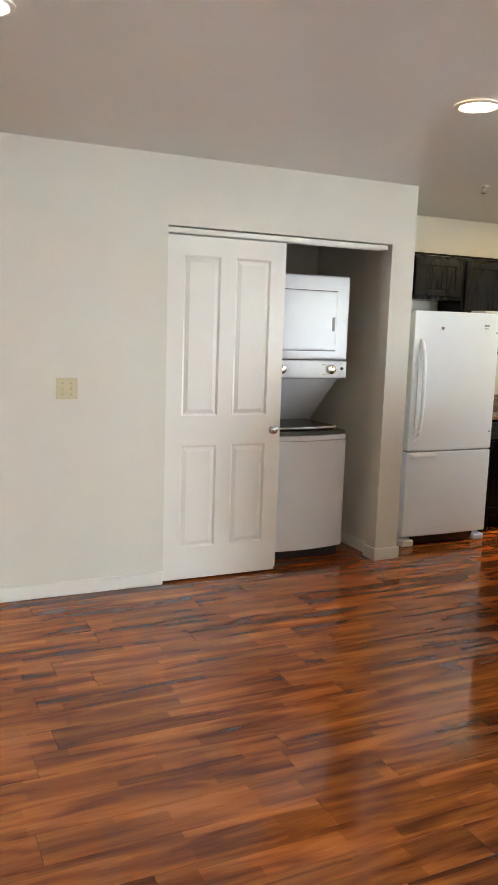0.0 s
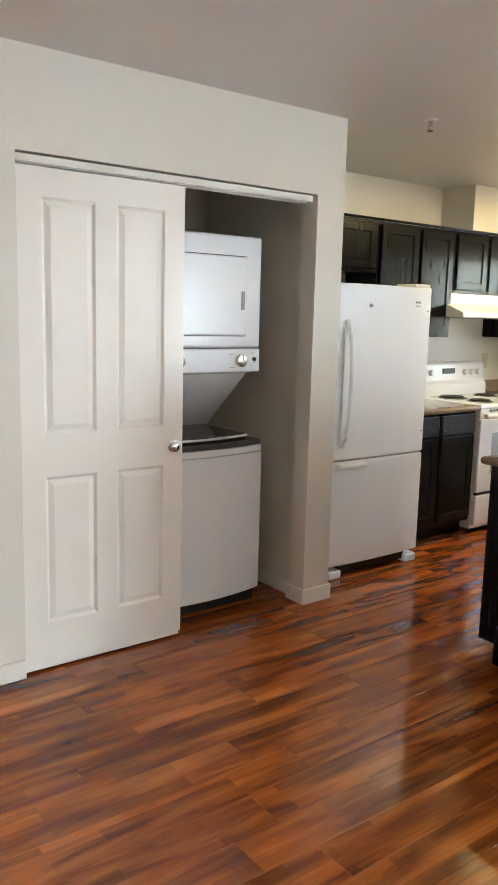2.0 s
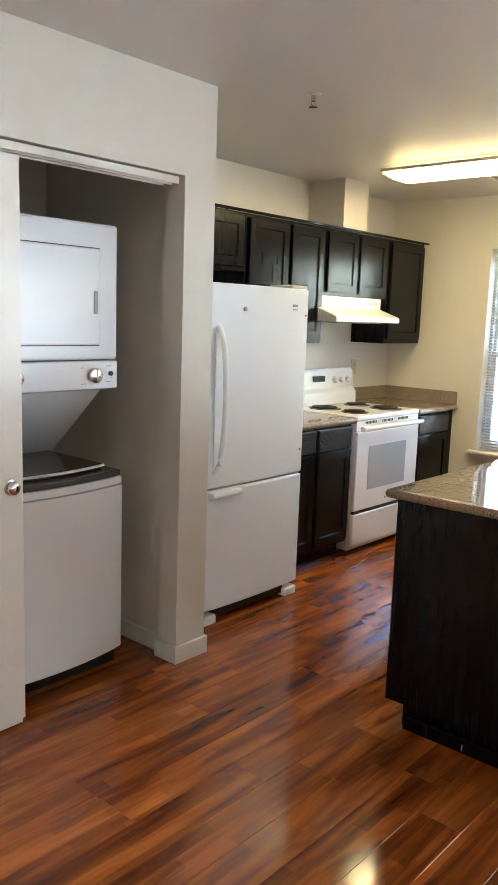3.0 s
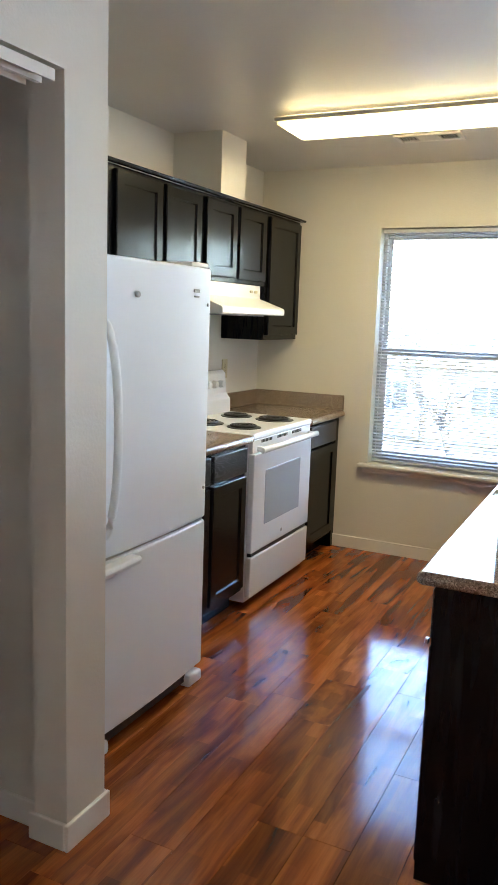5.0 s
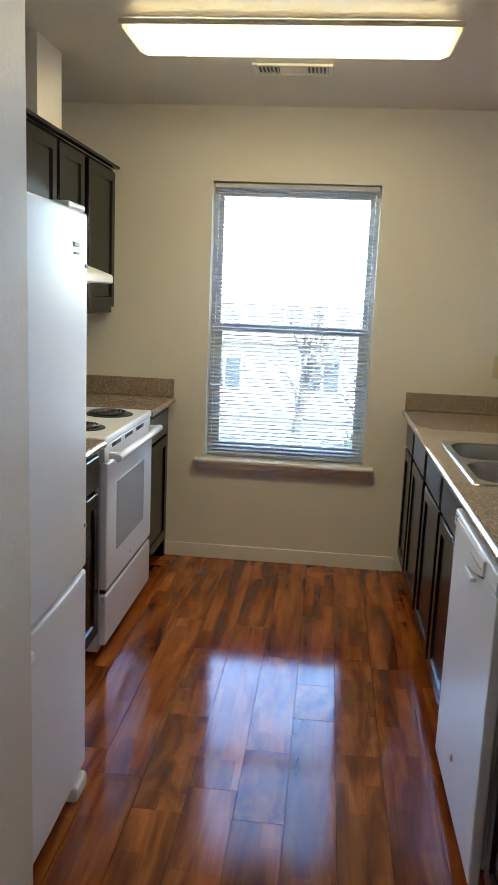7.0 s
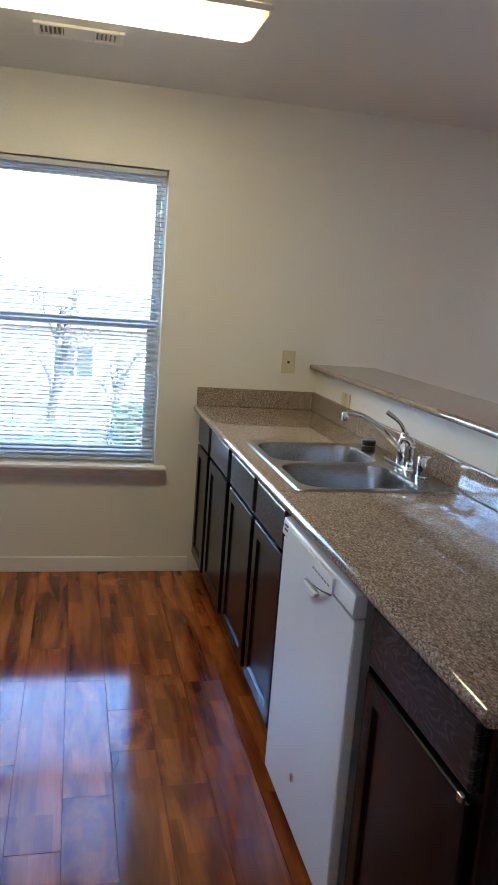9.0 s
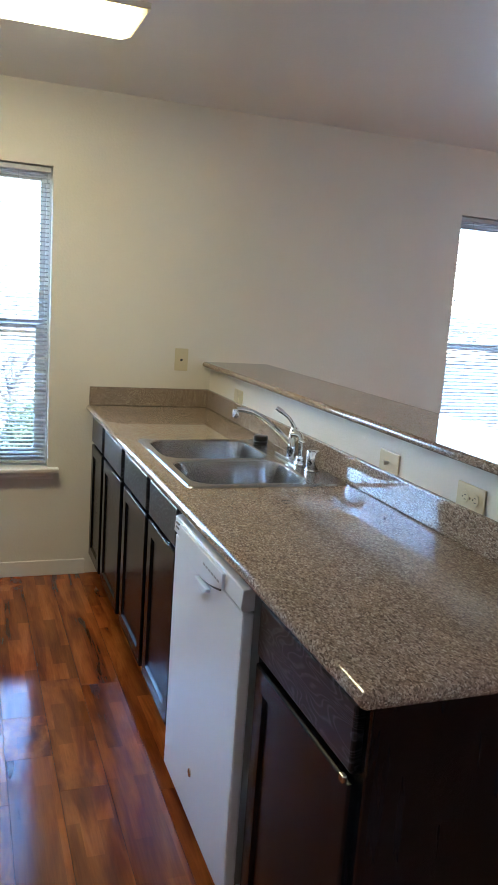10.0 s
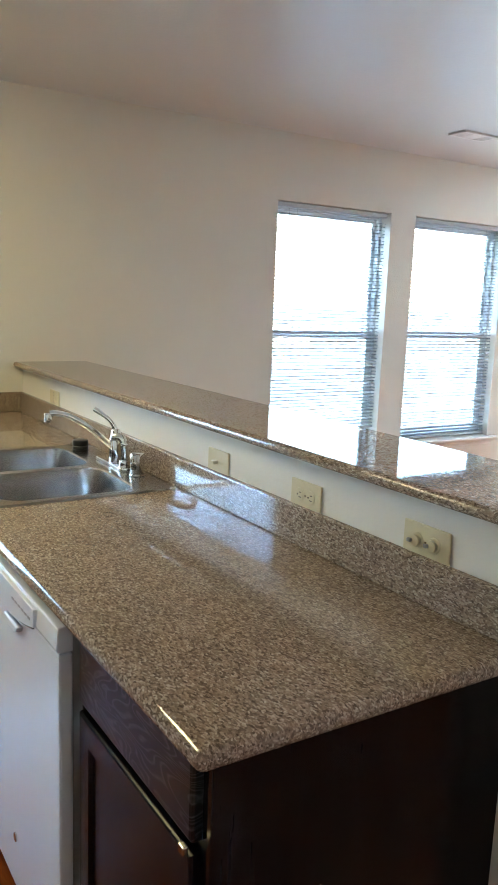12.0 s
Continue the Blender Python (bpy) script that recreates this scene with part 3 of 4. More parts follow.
def plate(name, m, w, h, label, category, kind, group=""):
    """A wall plate at m, its face towards local -y."""
    t = thing(name, m.translation, label, category, group)
    part("cover_plate", box(-w / 2, w / 2, -0.006, -0.0005, -h / 2, h / 2, 0.003), ALMOND, t, m=m)
    if kind == "switches":
        for x in (-w * 0.2, w * 0.2):
            part("toggle", prism([(-0.005, -0.006), (-0.018, 0.004), (-0.016, 0.010), (-0.005, 0.008)], x - 0.005, x + 0.005, "x", 0.001), ALMOND, t, m=m)
            for z in (-0.03, 0.03):
                part("screw", cylinder(x, -0.0065, z, 0.003, 0.0015, "y", n=10), NICKEL, t, m=m)
    elif kind == "side_switches":
        for x in ((0,) if w < 0.125 else (-w * 0.2, w * 0.2)):
            part("toggle_slot", box(x - 0.012, x + 0.012, -0.0072, -0.0055, -0.0055, 0.0055, 0.001), ALMOND, t, m=m)
            part("toggle", box(x - 0.013, x + 0.003, -0.024, -0.0065, -0.0055, 0.0055, 0.002), ALMOND, t, m=m)
            for z in (-0.026, 0.026):
                part("screw", cylinder(x + z, -0.0065, 0, 0.003, 0.0015, "y", n=10), ALMOND, t, m=m)
    elif kind == "jack":
        part("jack", box(-0.006, 0.006, -0.0075, -0.0055, -0.008, 0.004, 0.001), BLACK, t, m=m)
        for z in (-0.042, 0.042):
            part("screw", cylinder(0, -0.0065, z, 0.003, 0.0015, "y", n=10), ALMOND, t, m=m)
    else:
        xs = {"outlet": (0,), "double": (-w * 0.18, w * 0.18), "switch_outlet": (0,)}[kind]
        for x in xs:
            for u in (-1, 1):
                cx, cz = (x + u * 0.02, 0) if kind == "double" else (x, u * 0.02)
                if kind == "double":
                    cx, cz = x, 0
                    if u > 0:
                        continue
                face = part("receptacle", cylinder(cx, -0.007, cz, 0.0165, 0.003, "y", n=20, bevel=0.001), ALMOND, t, m=m)
                if kind == "double" and w > 0.125:
                    part("safety_plug", cylinder(cx, -0.0125, cz, 0.011, 0.009, "y", r2=0.013, n=18, bevel=0.002), ALMOND, face, m=m)
                    part("plug_grip", box(cx - 0.014, cx - 0.004, -0.024, -0.0165, cz - 0.004, cz + 0.004, 0.002), GREY, face, m=m)
                    continue
                for sx in (-0.006, 0.006):
                    part("slot", box(cx - 0.001, cx + 0.007, -0.0092, -0.0084, cz + sx - 0.001, cz + sx + 0.001), BLACK, face, m=m)
                part("slot", cylinder(cx - 0.007, -0.0088, cz, 0.0022, 0.0008, "y", n=8), BLACK, face, m=m)
        part("screw", cylinder(0, -0.0065, 0, 0.003, 0.0015, "y", n=10), NICKEL, t, m=m)
    return t


plate("light_switch", pose(0.875, FACE_L, 1.16), 0.116, 0.116, "almond double toggle light switch plate", "light switch", "switches")
plate("phone_jack", pose(WIN_X, 2.785, 1.163, 0, 0, -90), 0.072, 0.118, "almond phone jack plate on the window wall", "phone jack", "jack")
# the plate at x = 4.225 is a toggle switch, the others are outlets
for x, w, kind in ((5.68, 0.118, "outlet"), (4.225, 0.118, "side_switches"), (3.80, 0.122, "double"), (3.395, 0.128, "double")):
    plate("wall_plate", pose(x, PEN_Y, 1.036, 0, 0, 180), w, 0.072, "almond wall plate set sideways above the backsplash", "power outlet", kind, "outlets above the counter")
plate("wall_plate", pose(5.70, BACK_Y, 1.17), 0.072, 0.118, "almond outlet plate beside the stove", "power outlet", "outlet")

# hall door, closed, in its frame
hd = thing("door_hall", (HALL_X + 0.05, (HD0 + HD1) / 2, 0), "cream painted panel door, closed, in the hall", "door", kind="structure")
lw = HD1 - HD0 - 0.05
part("leaf", panelled(lw, HDT - 0.035, 0.035, [(0.1, lw / 2 - 0.045, 0.2, 0.82), (lw / 2 + 0.045, lw - 0.1, 0.2, 0.82), (0.1, lw / 2 - 0.045, 0.99, 1.88), (lw / 2 + 0.045, lw - 0.1, 0.99, 1.88)], 0.016, 0.009, 0.03, 0.007), HALL_DOOR, hd, m=pose(HALL_X + 0.012, HD1 - 0.025, 0.012, 0, 0, -90))
for a, b, z1 in ((HD0 - 0.057, HD0 + 0.006, HDT + 0.05), (HD1 - 0.006, HD1 + 0.057, HDT + 0.05)):
    part("casing", box(HALL_X - 0.014, HALL_X - 0.001, a, b, 0, z1, 0.004), HALL_DOOR, hd)
part("casing", box(HALL_X - 0.014, HALL_X - 0.001, HD0 + 0.007, HD1 - 0.007, HDT - 0.006, HDT + 0.05, 0.004), HALL_DOOR, hd)
bm = cylinder(HALL_X - 0.018, HD0 + 0.09, 0.93, 0.011, 0.06, "x")
cylinder(HALL_X + 0.006, HD0 + 0.09, 0.93, 0.03, 0.01, "x", bm=bm)
own = bmesh.new()
bmesh.ops.create_uvsphere(own, u_segments=20, v_segments=12, radius=0.027)
bmesh.ops.translate(own, vec=(HALL_X - 0.05, HD0 + 0.09, 0.93), verts=own.verts)
merge(bm, own)
part("door_knob", bm, BRONZE, hd, "aged brass door knob", True)
for z in (0.25, 1.05, 1.8):
    part("hinge", box(HALL_X - 0.006, HALL_X + 0.011, HD1 - 0.03, HD1 - 0.008, z - 0.045, z + 0.045, 0.002), BRONZE, hd)

hl = thing("hall_light", (-0.3, 5.0, CEIL - 0.08), "lit round glass ceiling light in the hall", "ceiling light")
part("light_base", cylinder(-0.3, 5.0, CEIL - 0.012, 0.15, 0.022, bevel=0.004), TRIM, hl, "", True)
part("glass_bowl", cylinder(-0.3, 5.0, CEIL - 0.055, 0.10, 0.06, r2=0.14, bevel=0.015), HALL_GLOW, hl, "glowing warm glass bowl", True)

# ---- kitchen: cabinets ----
GAP = 0.004


def cabinet(name, x0, x1, front, back, z0, z1, faces, label, toward=-1, toe=0.0, group="", body_top=None):
    """A cabinet whose fronts look towards -y (toward=-1) or +y. faces: (kind, x0, x1, z0, z1) in world metres."""
    c = thing(name, ((x0 + x1) / 2, (front + back) / 2, z0), label, "cabinet", group)
    f = front - toward * 0.02
    part("body", box(x0 + 0.001, x1 - 0.001, min(f, back), max(f, back), z0 + toe, body_top or z1, 0.002), CABINET, c)
    if body_top:
        r = f - toward * 0.02
        part("face_rail", box(x0 + 0.001, x1 - 0.001, min(f, r), max(f, r), body_top + 0.001, z1, 0.001), CABINET, c)
    if toe:
        t = front - toward * 0.085
        part("toe_kick", box(x0 + 0.001, x1 - 0.001, min(t, back), max(t, back), z0, z0 + toe - 0.001), CABINET, c)
    for kind, a, b, c0, c1 in faces:
        w, h = b - a, c1 - c0
        m = pose(a, front, c0) if toward < 0 else pose(b, front, c0, 0, 0, 180)
        if kind == "drawer":
            part("drawer_front", panelled(w, h, 0.0195, [], bevel=0.006), DRAWER_WOOD, c, m=m)
        else:
            r = 0.052
            part("door", panelled(w, h, 0.0195, [(r, w - r, r, h - r)], 0.009, 0.008, 0.0, 0.0, 0.005), CABINET, c, m=m)
    return c


UF, UB = 4.857, BACK_Y - 0.001
cabinet("wall_cabinet", 3.125, 4.10, UF, UB, 1.775, 2.105, [("door", 3.15, 3.60, 1.80, 2.085), ("door", 3.64, 4.075, 1.80, 2.085)], "short dark espresso wall cabinet above the refrigerator", group="wall cabinets")
cabinet("wall_cabinet", 4.10, 4.865, UF, UB, 1.365, 2.105, [("door", 4.125, 4.485, 1.39, 2.085), ("door", 4.515, 4.845, 1.39, 2.085)], "dark espresso two-door wall cabinet", group="wall cabinets")
cabinet("wall_cabinet", 4.865, 5.64, UF, UB, 1.675, 2.105, [("door", 4.895, 5.235, 1.70, 2.085), ("door", 5.265, 5.61, 1.70, 2.085)], "short dark espresso wall cabinet above the range hood", group="wall cabinets")
cabinet("wall_cabinet", 5.64, 6.15, UF, UB, 1.36, 2.105, [("door", 5.67, 6.13, 1.39, 2.085)], "tall dark espresso single-door wall cabinet", group="wall cabinets")
crown = part("cornice", prism([(UF - 0.012, 2.106), (UF - 0.016, 2.118), (UF + 0.02, 2.118), (UF + 0.02, 2.106)], 3.12, 6.165, "x", 0.001), CABINET)
tagged(crown, "thin dark espresso top moulding along the wall cabinets", "moulding")

BF = 4.54
cabinet("base_cabinet", 4.12, 4.815, BF, BACK_Y - 0.001, 0.0, 0.872, [("drawer", 4.14, 4.425, 0.725, 0.855), ("drawer", 4.455, 4.80, 0.725, 0.855), ("door", 4.14, 4.425, 0.125, 0.71), ("door", 4.455, 4.80, 0.125, 0.71)], "dark espresso base cabinet between refrigerator and stove", toe=0.1, group="base cabinets")
cabinet("base_cabinet", 5.612, 6.13, BF, BACK_Y - 0.001, 0.0, 0.872, [("drawer", 5.66, 6.10, 0.725, 0.855), ("door", 5.66, 6.10, 0.125, 0.71)], "dark espresso base cabinet beside the window wall", toe=0.1, group="base cabinets")
tagged(part("filler_strip", box(6.131, WIN_X - 0.001, BF + 0.015, BACK_Y - 0.001, 0.0, 0.872), CABINET), "dark filler strip closing the cabinet run", "filler strip")

PF, PB = 3.245, PEN_Y + 0.001
for a, b, q, lab in ((5.315, 6.17, (5.335, 5.77, 5.835, 6.15), "dark espresso two-door base cabinet in the window corner"), (4.325, 5.31, (4.41, 4.79, 4.84, 5.265), "dark espresso two-door base cabinet under the sink")):
    cabinet("base_cabinet", a, b, PF, PB, 0.0, 0.877, [("drawer", q[0], q[1], 0.725, 0.855), ("drawer", q[2], q[3], 0.725, 0.855), ("door", q[0], q[1], 0.115, 0.71), ("door", q[2], q[3], 0.115, 0.71)], lab, 1, 0.1, "peninsula cabinets", 0.70 if "sink" in lab else None)
endc = cabinet("base_cabinet", 3.18, 3.70, PF, PB, 0.0, 0.877, [("drawer", 3.205, 3.665, 0.725, 0.855), ("door", 3.205, 3.665, 0.115, 0.705)], "dark espresso end cabinet of the peninsula with a plain side", 1, 0.1, "peninsula cabinets")
part("end_panel", box(3.168, 3.1805, PB, PF - 0.012, 0.09, 0.877, 0.002), CABINET, endc, "smooth near-black end panel")
part("end_toe", box(3.158, 3.18, PB, PF - 0.1, 0.0, 0.055, 0.003), CABINET, endc)
part("hinge_clip", box(3.206, 3.222, PF + 0.002, PF + 0.012, 0.708, 0.722, 0.002), NICKEL, endc, "small nickel hinge")
part("bar_hook", tube(curve((3.167, 2.9, 0.035), (3.15, 2.9, 0.03), (3.15, 2.9, 0.02), (3.155, 2.9, 0.012), 6), 0.003, 6), NICKEL, endc)


# ---- worktops ----
def rounded_top(name, outline_front, x0, x1, back, z, thick, toward, label, cut=None):
    """A post-formed top: flat slab with a rolled nose along its front, and a backsplash kept apart."""
    t = thing(name, ((x0 + x1) / 2, back, z - thick), label, "worktop")
    f = outline_front
    r = thick / 2
    s = toward
    nose = [(f - s * (r - r * math.sin(a)), z - r + r * math.cos(a)) for a in [math.pi * k / 10 for k in range(11)]]
    if cut is None:
        part("slab", prism([(back, z)] + nose + [(back, z - thick)], x0, x1, "x", 0.0), COUNTER, t, smooth=True)
    else:
        cx0, cx1, cy0, cy1 = cut
        part("front_strip", prism([(cy1, z)] + nose + [(cy1, z - thick)], x0, x1, "x"), COUNTER, t, smooth=True)
        part("back_strip", box(x0, x1, back, cy0, z - thick, z), COUNTER, t)
        part("side_strip", box(x0, cx0, cy0, cy1, z - thick, z), COUNTER, t)
        part("side_strip", box(cx1, x1, cy0, cy1, z - thick, z), COUNTER, t)
    return t


ZC = 0.912
top = rounded_top("worktop", 4.515, 4.10, 4.815, BACK_Y - 0.001, ZC, 0.038, -1, "speckled brown laminate worktop beside the stove")
part("backsplash", box(4.10, 4.815, BACK_Y - 0.021, BACK_Y - 0.001, ZC + 0.001, 1.012, 0.003), COUNTER, top)
top = rounded_top("worktop", 4.515, 5.612, WIN_X - 0.001, BACK_Y - 0.001, ZC, 0.038, -1, "speckled brown laminate worktop in the window corner")
part("backsplash", box(5.612, WIN_X - 0.022, BACK_Y - 0.021, BACK_Y - 0.001, ZC + 0.001, 1.012, 0.003), COUNTER, top)
part("side_splash", box(WIN_X - 0.021, WIN_X - 0.001, 4.525, BACK_Y - 0.001, ZC + 0.001, 1.012, 0.003), COUNTER, top)

SX0, SX1, SY0, SY1 = 4.425, 5.225, 2.648, 3.208
pen = rounded_top("worktop", 3.275, 3.151, WIN_X - 0.001, PEN_Y + 0.001, ZC, 0.034, 1, "glossy speckled brown laminate peninsula worktop", cut=(SX0 + 0.02, SX1 - 0.02, SY0 + 0.02, SY1 - 0.02))
nose_r = 0.017
part("end_nose", prism([(3.151, ZC)] + [(3.151 - nose_r * math.sin(a), ZC - nose_r + nose_r * math.cos(a)) for a in [math.pi * k / 10 for k in range(1, 10)]] + [(3.151, ZC - 0.034)], PEN_Y + 0.001, 3.258, "y"), COUNTER, pen, smooth=True)
own = bmesh.new()
bmesh.ops.create_uvsphere(own, u_segments=24, v_segments=12, radius=nose_r)
part("corner_nose", own, COUNTER, pen, smooth=True, m=Matrix.Translation((3.151, 3.258, ZC - nose_r)))
part("backsplash", box(3.12, WIN_X - 0.022, PEN_Y + 0.001, PEN_Y + 0.02, ZC + 0.001, 1.008, 0.003), COUNTER, pen)
part("side_splash", box(WIN_X - 0.021, WIN_X - 0.001, PEN_Y + 0.001, 3.262, ZC + 0.001, 1.008, 0.003), COUNTER, pen)
part("seam", box(WIN_X - 1.6, WIN_X - 1.5985, PEN_Y + 0.021, SY0, ZC - 0.001, ZC + 0.0003), SUBFLOOR, pen)

bar = thing("bar_top", (4.6, 2.47, 1.119), "speckled brown laminate raised breakfast bar", "bar top")
bz, bt = 1.156, 0.027
rr = bt / 2
nose_k = [(2.665 - rr + rr * math.sin(a), bz - rr + rr * math.cos(a)) for a in [math.pi * k / 10 for k in range(11)]]
nose_l = [(2.285 + rr - rr * math.sin(a), bz - rr - rr * math.cos(a)) for a in [math.pi * k / 10 for k in range(11)]]
part("slab", box(2.99, WIN_X - 0.001, 2.285 + rr, 2.665 - rr, bz - bt, bz), COUNTER, bar)
part("front_edge", prism(nose_k, 2.99, WIN_X - 0.001, "x"), COUNTER, bar, smooth=True)
part("back_edge", prism(nose_l, 2.99, WIN_X - 0.001, "x"), COUNTER, bar, smooth=True)

# ---- sink, tap and small things on the worktop ----
sink = thing("kitchen_sink", ((SX0 + SX1) / 2, (SY0 + SY1) / 2, ZC - 0.18), "double-bowl stainless steel drop-in sink", "sink")
BOWLS = [(4.458, 4.808, 2.762, 3.178), (4.842, 5.192, 2.762, 3.178)]


def rounded(x0, x1, y0, y1, r, n=6):
    out = []
    for cx, cy, a0 in ((x1 - r, y1 - r, 0), (x0 + r, y1 - r, 90), (x0 + r, y0 + r, 180), (x1 - r, y0 + r, 270)):
        out += [(cx + r * math.cos(radians(a0 + 90 * k / n)), cy + r * math.sin(radians(a0 + 90 * k / n))) for k in range(n + 1)]
    return out


def rim_mesh():
    """The flat deck with two holes, its outer lip rolled down to the worktop."""
    bm = bmesh.new()
    loops = []
    zr = ZC + 0.006
    for pts in [rounded(SX0 + 0.006, SX1 - 0.006, SY0 + 0.006, SY1 - 0.006, 0.02)] + [rounded(*b, 0.075) for b in BOWLS]:
        vs = [bm.verts.new((x, y, zr)) for x, y in pts]
        loops += [bm.edges.new((vs[i], vs[(i + 1) % len(vs)])) for i in range(len(vs))]
    bmesh.ops.triangle_fill(bm, use_beauty=True, use_dissolve=False, edges=loops)
    outer = rounded(SX0 + 0.006, SX1 - 0.006, SY0 + 0.006, SY1 - 0.006, 0.02)
    lip = rounded(SX0, SX1, SY0, SY1, 0.024)
    a = [bm.verts.new((x, y, zr)) for x, y in outer]
    b = [bm.verts.new((x, y, ZC + 0.0005)) for x, y in lip]
    for i in range(len(a)):
        j = (i + 1) % len(a)
        bm.faces.new((a[i], a[j], b[j], b[i]))
    bmesh.ops.remove_doubles(bm, verts=bm.verts[:], dist=1e-5)
    bmesh.ops.recalc_face_normals(bm, faces=bm.faces[:])
    return bm


part("deck", rim_mesh(), STEEL, sink, smooth=True)
for b in BOWLS:
    bm = bmesh.new()
    rings = []
    for inset, z in ((0.0, ZC + 0.006), (0.005, ZC + 0.002), (0.009, ZC - 0.02), (0.016, ZC - 0.08), (0.026, ZC - 0.145), (0.05, ZC - 0.172), (0.10, ZC - 0.18)):
        rings.append([bm.verts.new((x, y, z)) for x, y in rounded(b[0] + inset, b[1] - inset, b[2] + inset, b[3] - inset, max(0.075 - inset * 0.6, 0.03))])
    for p, q in zip(rings, rings[1:]):
        for i in range(len(p)):
            j = (i + 1) % len(p)
            bm.faces.new((p[i], p[j], q[j], q[i]))
    bm.faces.new(rings[-1])
    bmesh.ops.recalc_face_normals(bm, faces=bm.faces[:])
    bmesh.ops.reverse_faces(bm, faces=bm.faces[:])
    bowl = part("bowl", bm, STEEL, sink, smooth=True)
    part("drain", cylinder((b[0] + b[1]) / 2, (b[2] + b[3]) / 2, ZC - 0.178, 0.042, 0.006, n=24, bevel=0.002), CHROME, bowl)

tap = thing("kitchen_faucet", (4.80, 2.70, ZC + 0.006), "chrome single-lever kitchen faucet with side sprayer", "faucet")
part("escutcheon", prism(rounded(4.685, 4.935, 2.672, 2.728, 0.027), ZC + 0.0062, ZC + 0.018, "z", 0.003), CHROME, tap, smooth=True)
part("faucet_body", cylinder(4.80, 2.70, ZC + 0.06, 0.024, 0.09, r2=0.021, bevel=0.004), CHROME, tap, smooth=True)
part("dome", cylinder(4.80, 2.70, ZC + 0.118, 0.021, 0.03, r2=0.014, bevel=0.004), CHROME, tap, smooth=True)
part("spout", tube(curve((4.80, 2.70, ZC + 0.06), (4.81, 2.77, ZC + 0.12), (4.83, 2.84, ZC + 0.20), (4.85, 2.915, ZC + 0.188), 14), 0.0105, 12), CHROME, tap, smooth=True)
part("aerator", cylinder(4.851, 2.92, ZC + 0.174, 0.0125, 0.03, bevel=0.002), CHROME, tap, smooth=True)
part("lever", tube(curve((4.80, 2.70, ZC + 0.125), (4.80, 2.71, ZC + 0.16), (4.81, 2.73, ZC + 0.175), (4.835, 2.765, ZC + 0.20), 10), 0.007, 10, radii=[0.010, 0.009, 0.008, 0.0075, 0.007, 0.0068, 0.0068, 0.007, 0.008, 0.009, 0.008]), CHROME, tap, smooth=True)
spray = part("sprayer", tube(curve((4.72, 2.70, ZC + 0.015), (4.72, 2.70, ZC + 0.10), (4.72, 2.70, ZC + 0.125), (4.75, 2.73, ZC + 0.115), 10), 0.013, 12), CHROME, tap, smooth=True)
part("sprayer_collar", cylinder(4.72, 2.70, ZC + 0.028, 0.02, 0.024, bevel=0.003), CHROME, spray, smooth=True)
cap = thing("air_gap_cap", (4.625, 2.697, ZC + 0.006), "short chrome air gap cap on the sink deck", "air gap")
part("cap_body", cylinder(4.625, 2.697, ZC + 0.044, 0.024, 0.075, bevel=0.006), CHROME, cap, smooth=True)
part("cap_ring", cylinder(4.625, 2.697, ZC + 0.0095, 0.028, 0.006, bevel=0.002), CHROME, cap, smooth=True)
stop = thing("sink_stopper", (5.115, 2.712, ZC + 0.006), "black rubber sink stopper on the sink deck", "sink stopper")
part("stopper_base", cylinder(5.115, 2.712, ZC + 0.013, 0.03, 0.013, bevel=0.004), BLACK, stop, smooth=True)
part("stopper_grip", cylinder(5.115, 2.712, ZC + 0.031, 0.03, 0.022, bevel=0.004), BLACK, stop, smooth=True)

# ---- dishwasher ----
dw = thing("dishwasher", (4.11, 2.95, 0.0), "white built-in dishwasher under the worktop", "dishwasher")
X0, X1, Y = 3.705, 4.315, 3.27
part("tub", box(X0 + 0.004, X1 - 0.004, PB + 0.01, PF - 0.005, 0.1, 0.868), GREY, dw)
part("door", box(X0, X1, PF - 0.004, Y, 0.055, 0.806, 0.005), APPLIANCE, dw)
panel = part("control_panel", prism([(PF - 0.004, 0.810), (Y, 0.810), (Y + 0.006, 0.818), (Y + 0.002, 0.862), (PF - 0.004, 0.868)], X0, X1, "x", 0.003), APPLIANCE, dw)
arc = [(3.832 + 0.405 * k / 12, 0.816 - 0.034 * math.sin(math.pi * k / 12)) for k in range(13)]
part("grip_bow", prism(arc + [(4.237, 0.856), (3.832, 0.856)], Y + 0.001, Y + 0.012, "y", 0.002), APPLIANCE, panel)
# black strip puts in the shade of the recess below the grip
part("recess_shade", prism(arc[1:-1] + [(x, z - 0.009) for x, z in arc[-2:0:-1]], Y - 0.002, Y + 0.0025, "y"), BLACK, panel)
part("handle_lip", prism([(3.945, 0.772), (4.055, 0.772), (4.045, 0.758), (4.02, 0.749), (3.98, 0.749), (3.955, 0.758)], Y - 0.001, Y + 0.014, "y", 0.004), APPLIANCE, dw)
part("toe_panel", box(X0, X1, PF - 0.07, PF - 0.05, 0.004, 0.1), APPLIANCE, dw)
for k in range(6):
    part("button", box(3.852 + 0.024 * k, 3.866 + 0.024 * k, Y + 0.0115, Y + 0.0135, 0.826, 0.831, 0.0005), GREY, panel)
for k in range(2):
    part("vent_slot", box(4.262, 4.292, Y + 0.002, Y + 0.0065, 0.832 + 0.013 * k, 0.837 + 0.013 * k), BLACK, panel)
bm = cylinder(4.03, Y + 0.002, 0.20, 0.012, 0.004, "y", n=20, bevel=0.001)
part("badge", bm, NICKEL, dw, "small oval nickel badge")

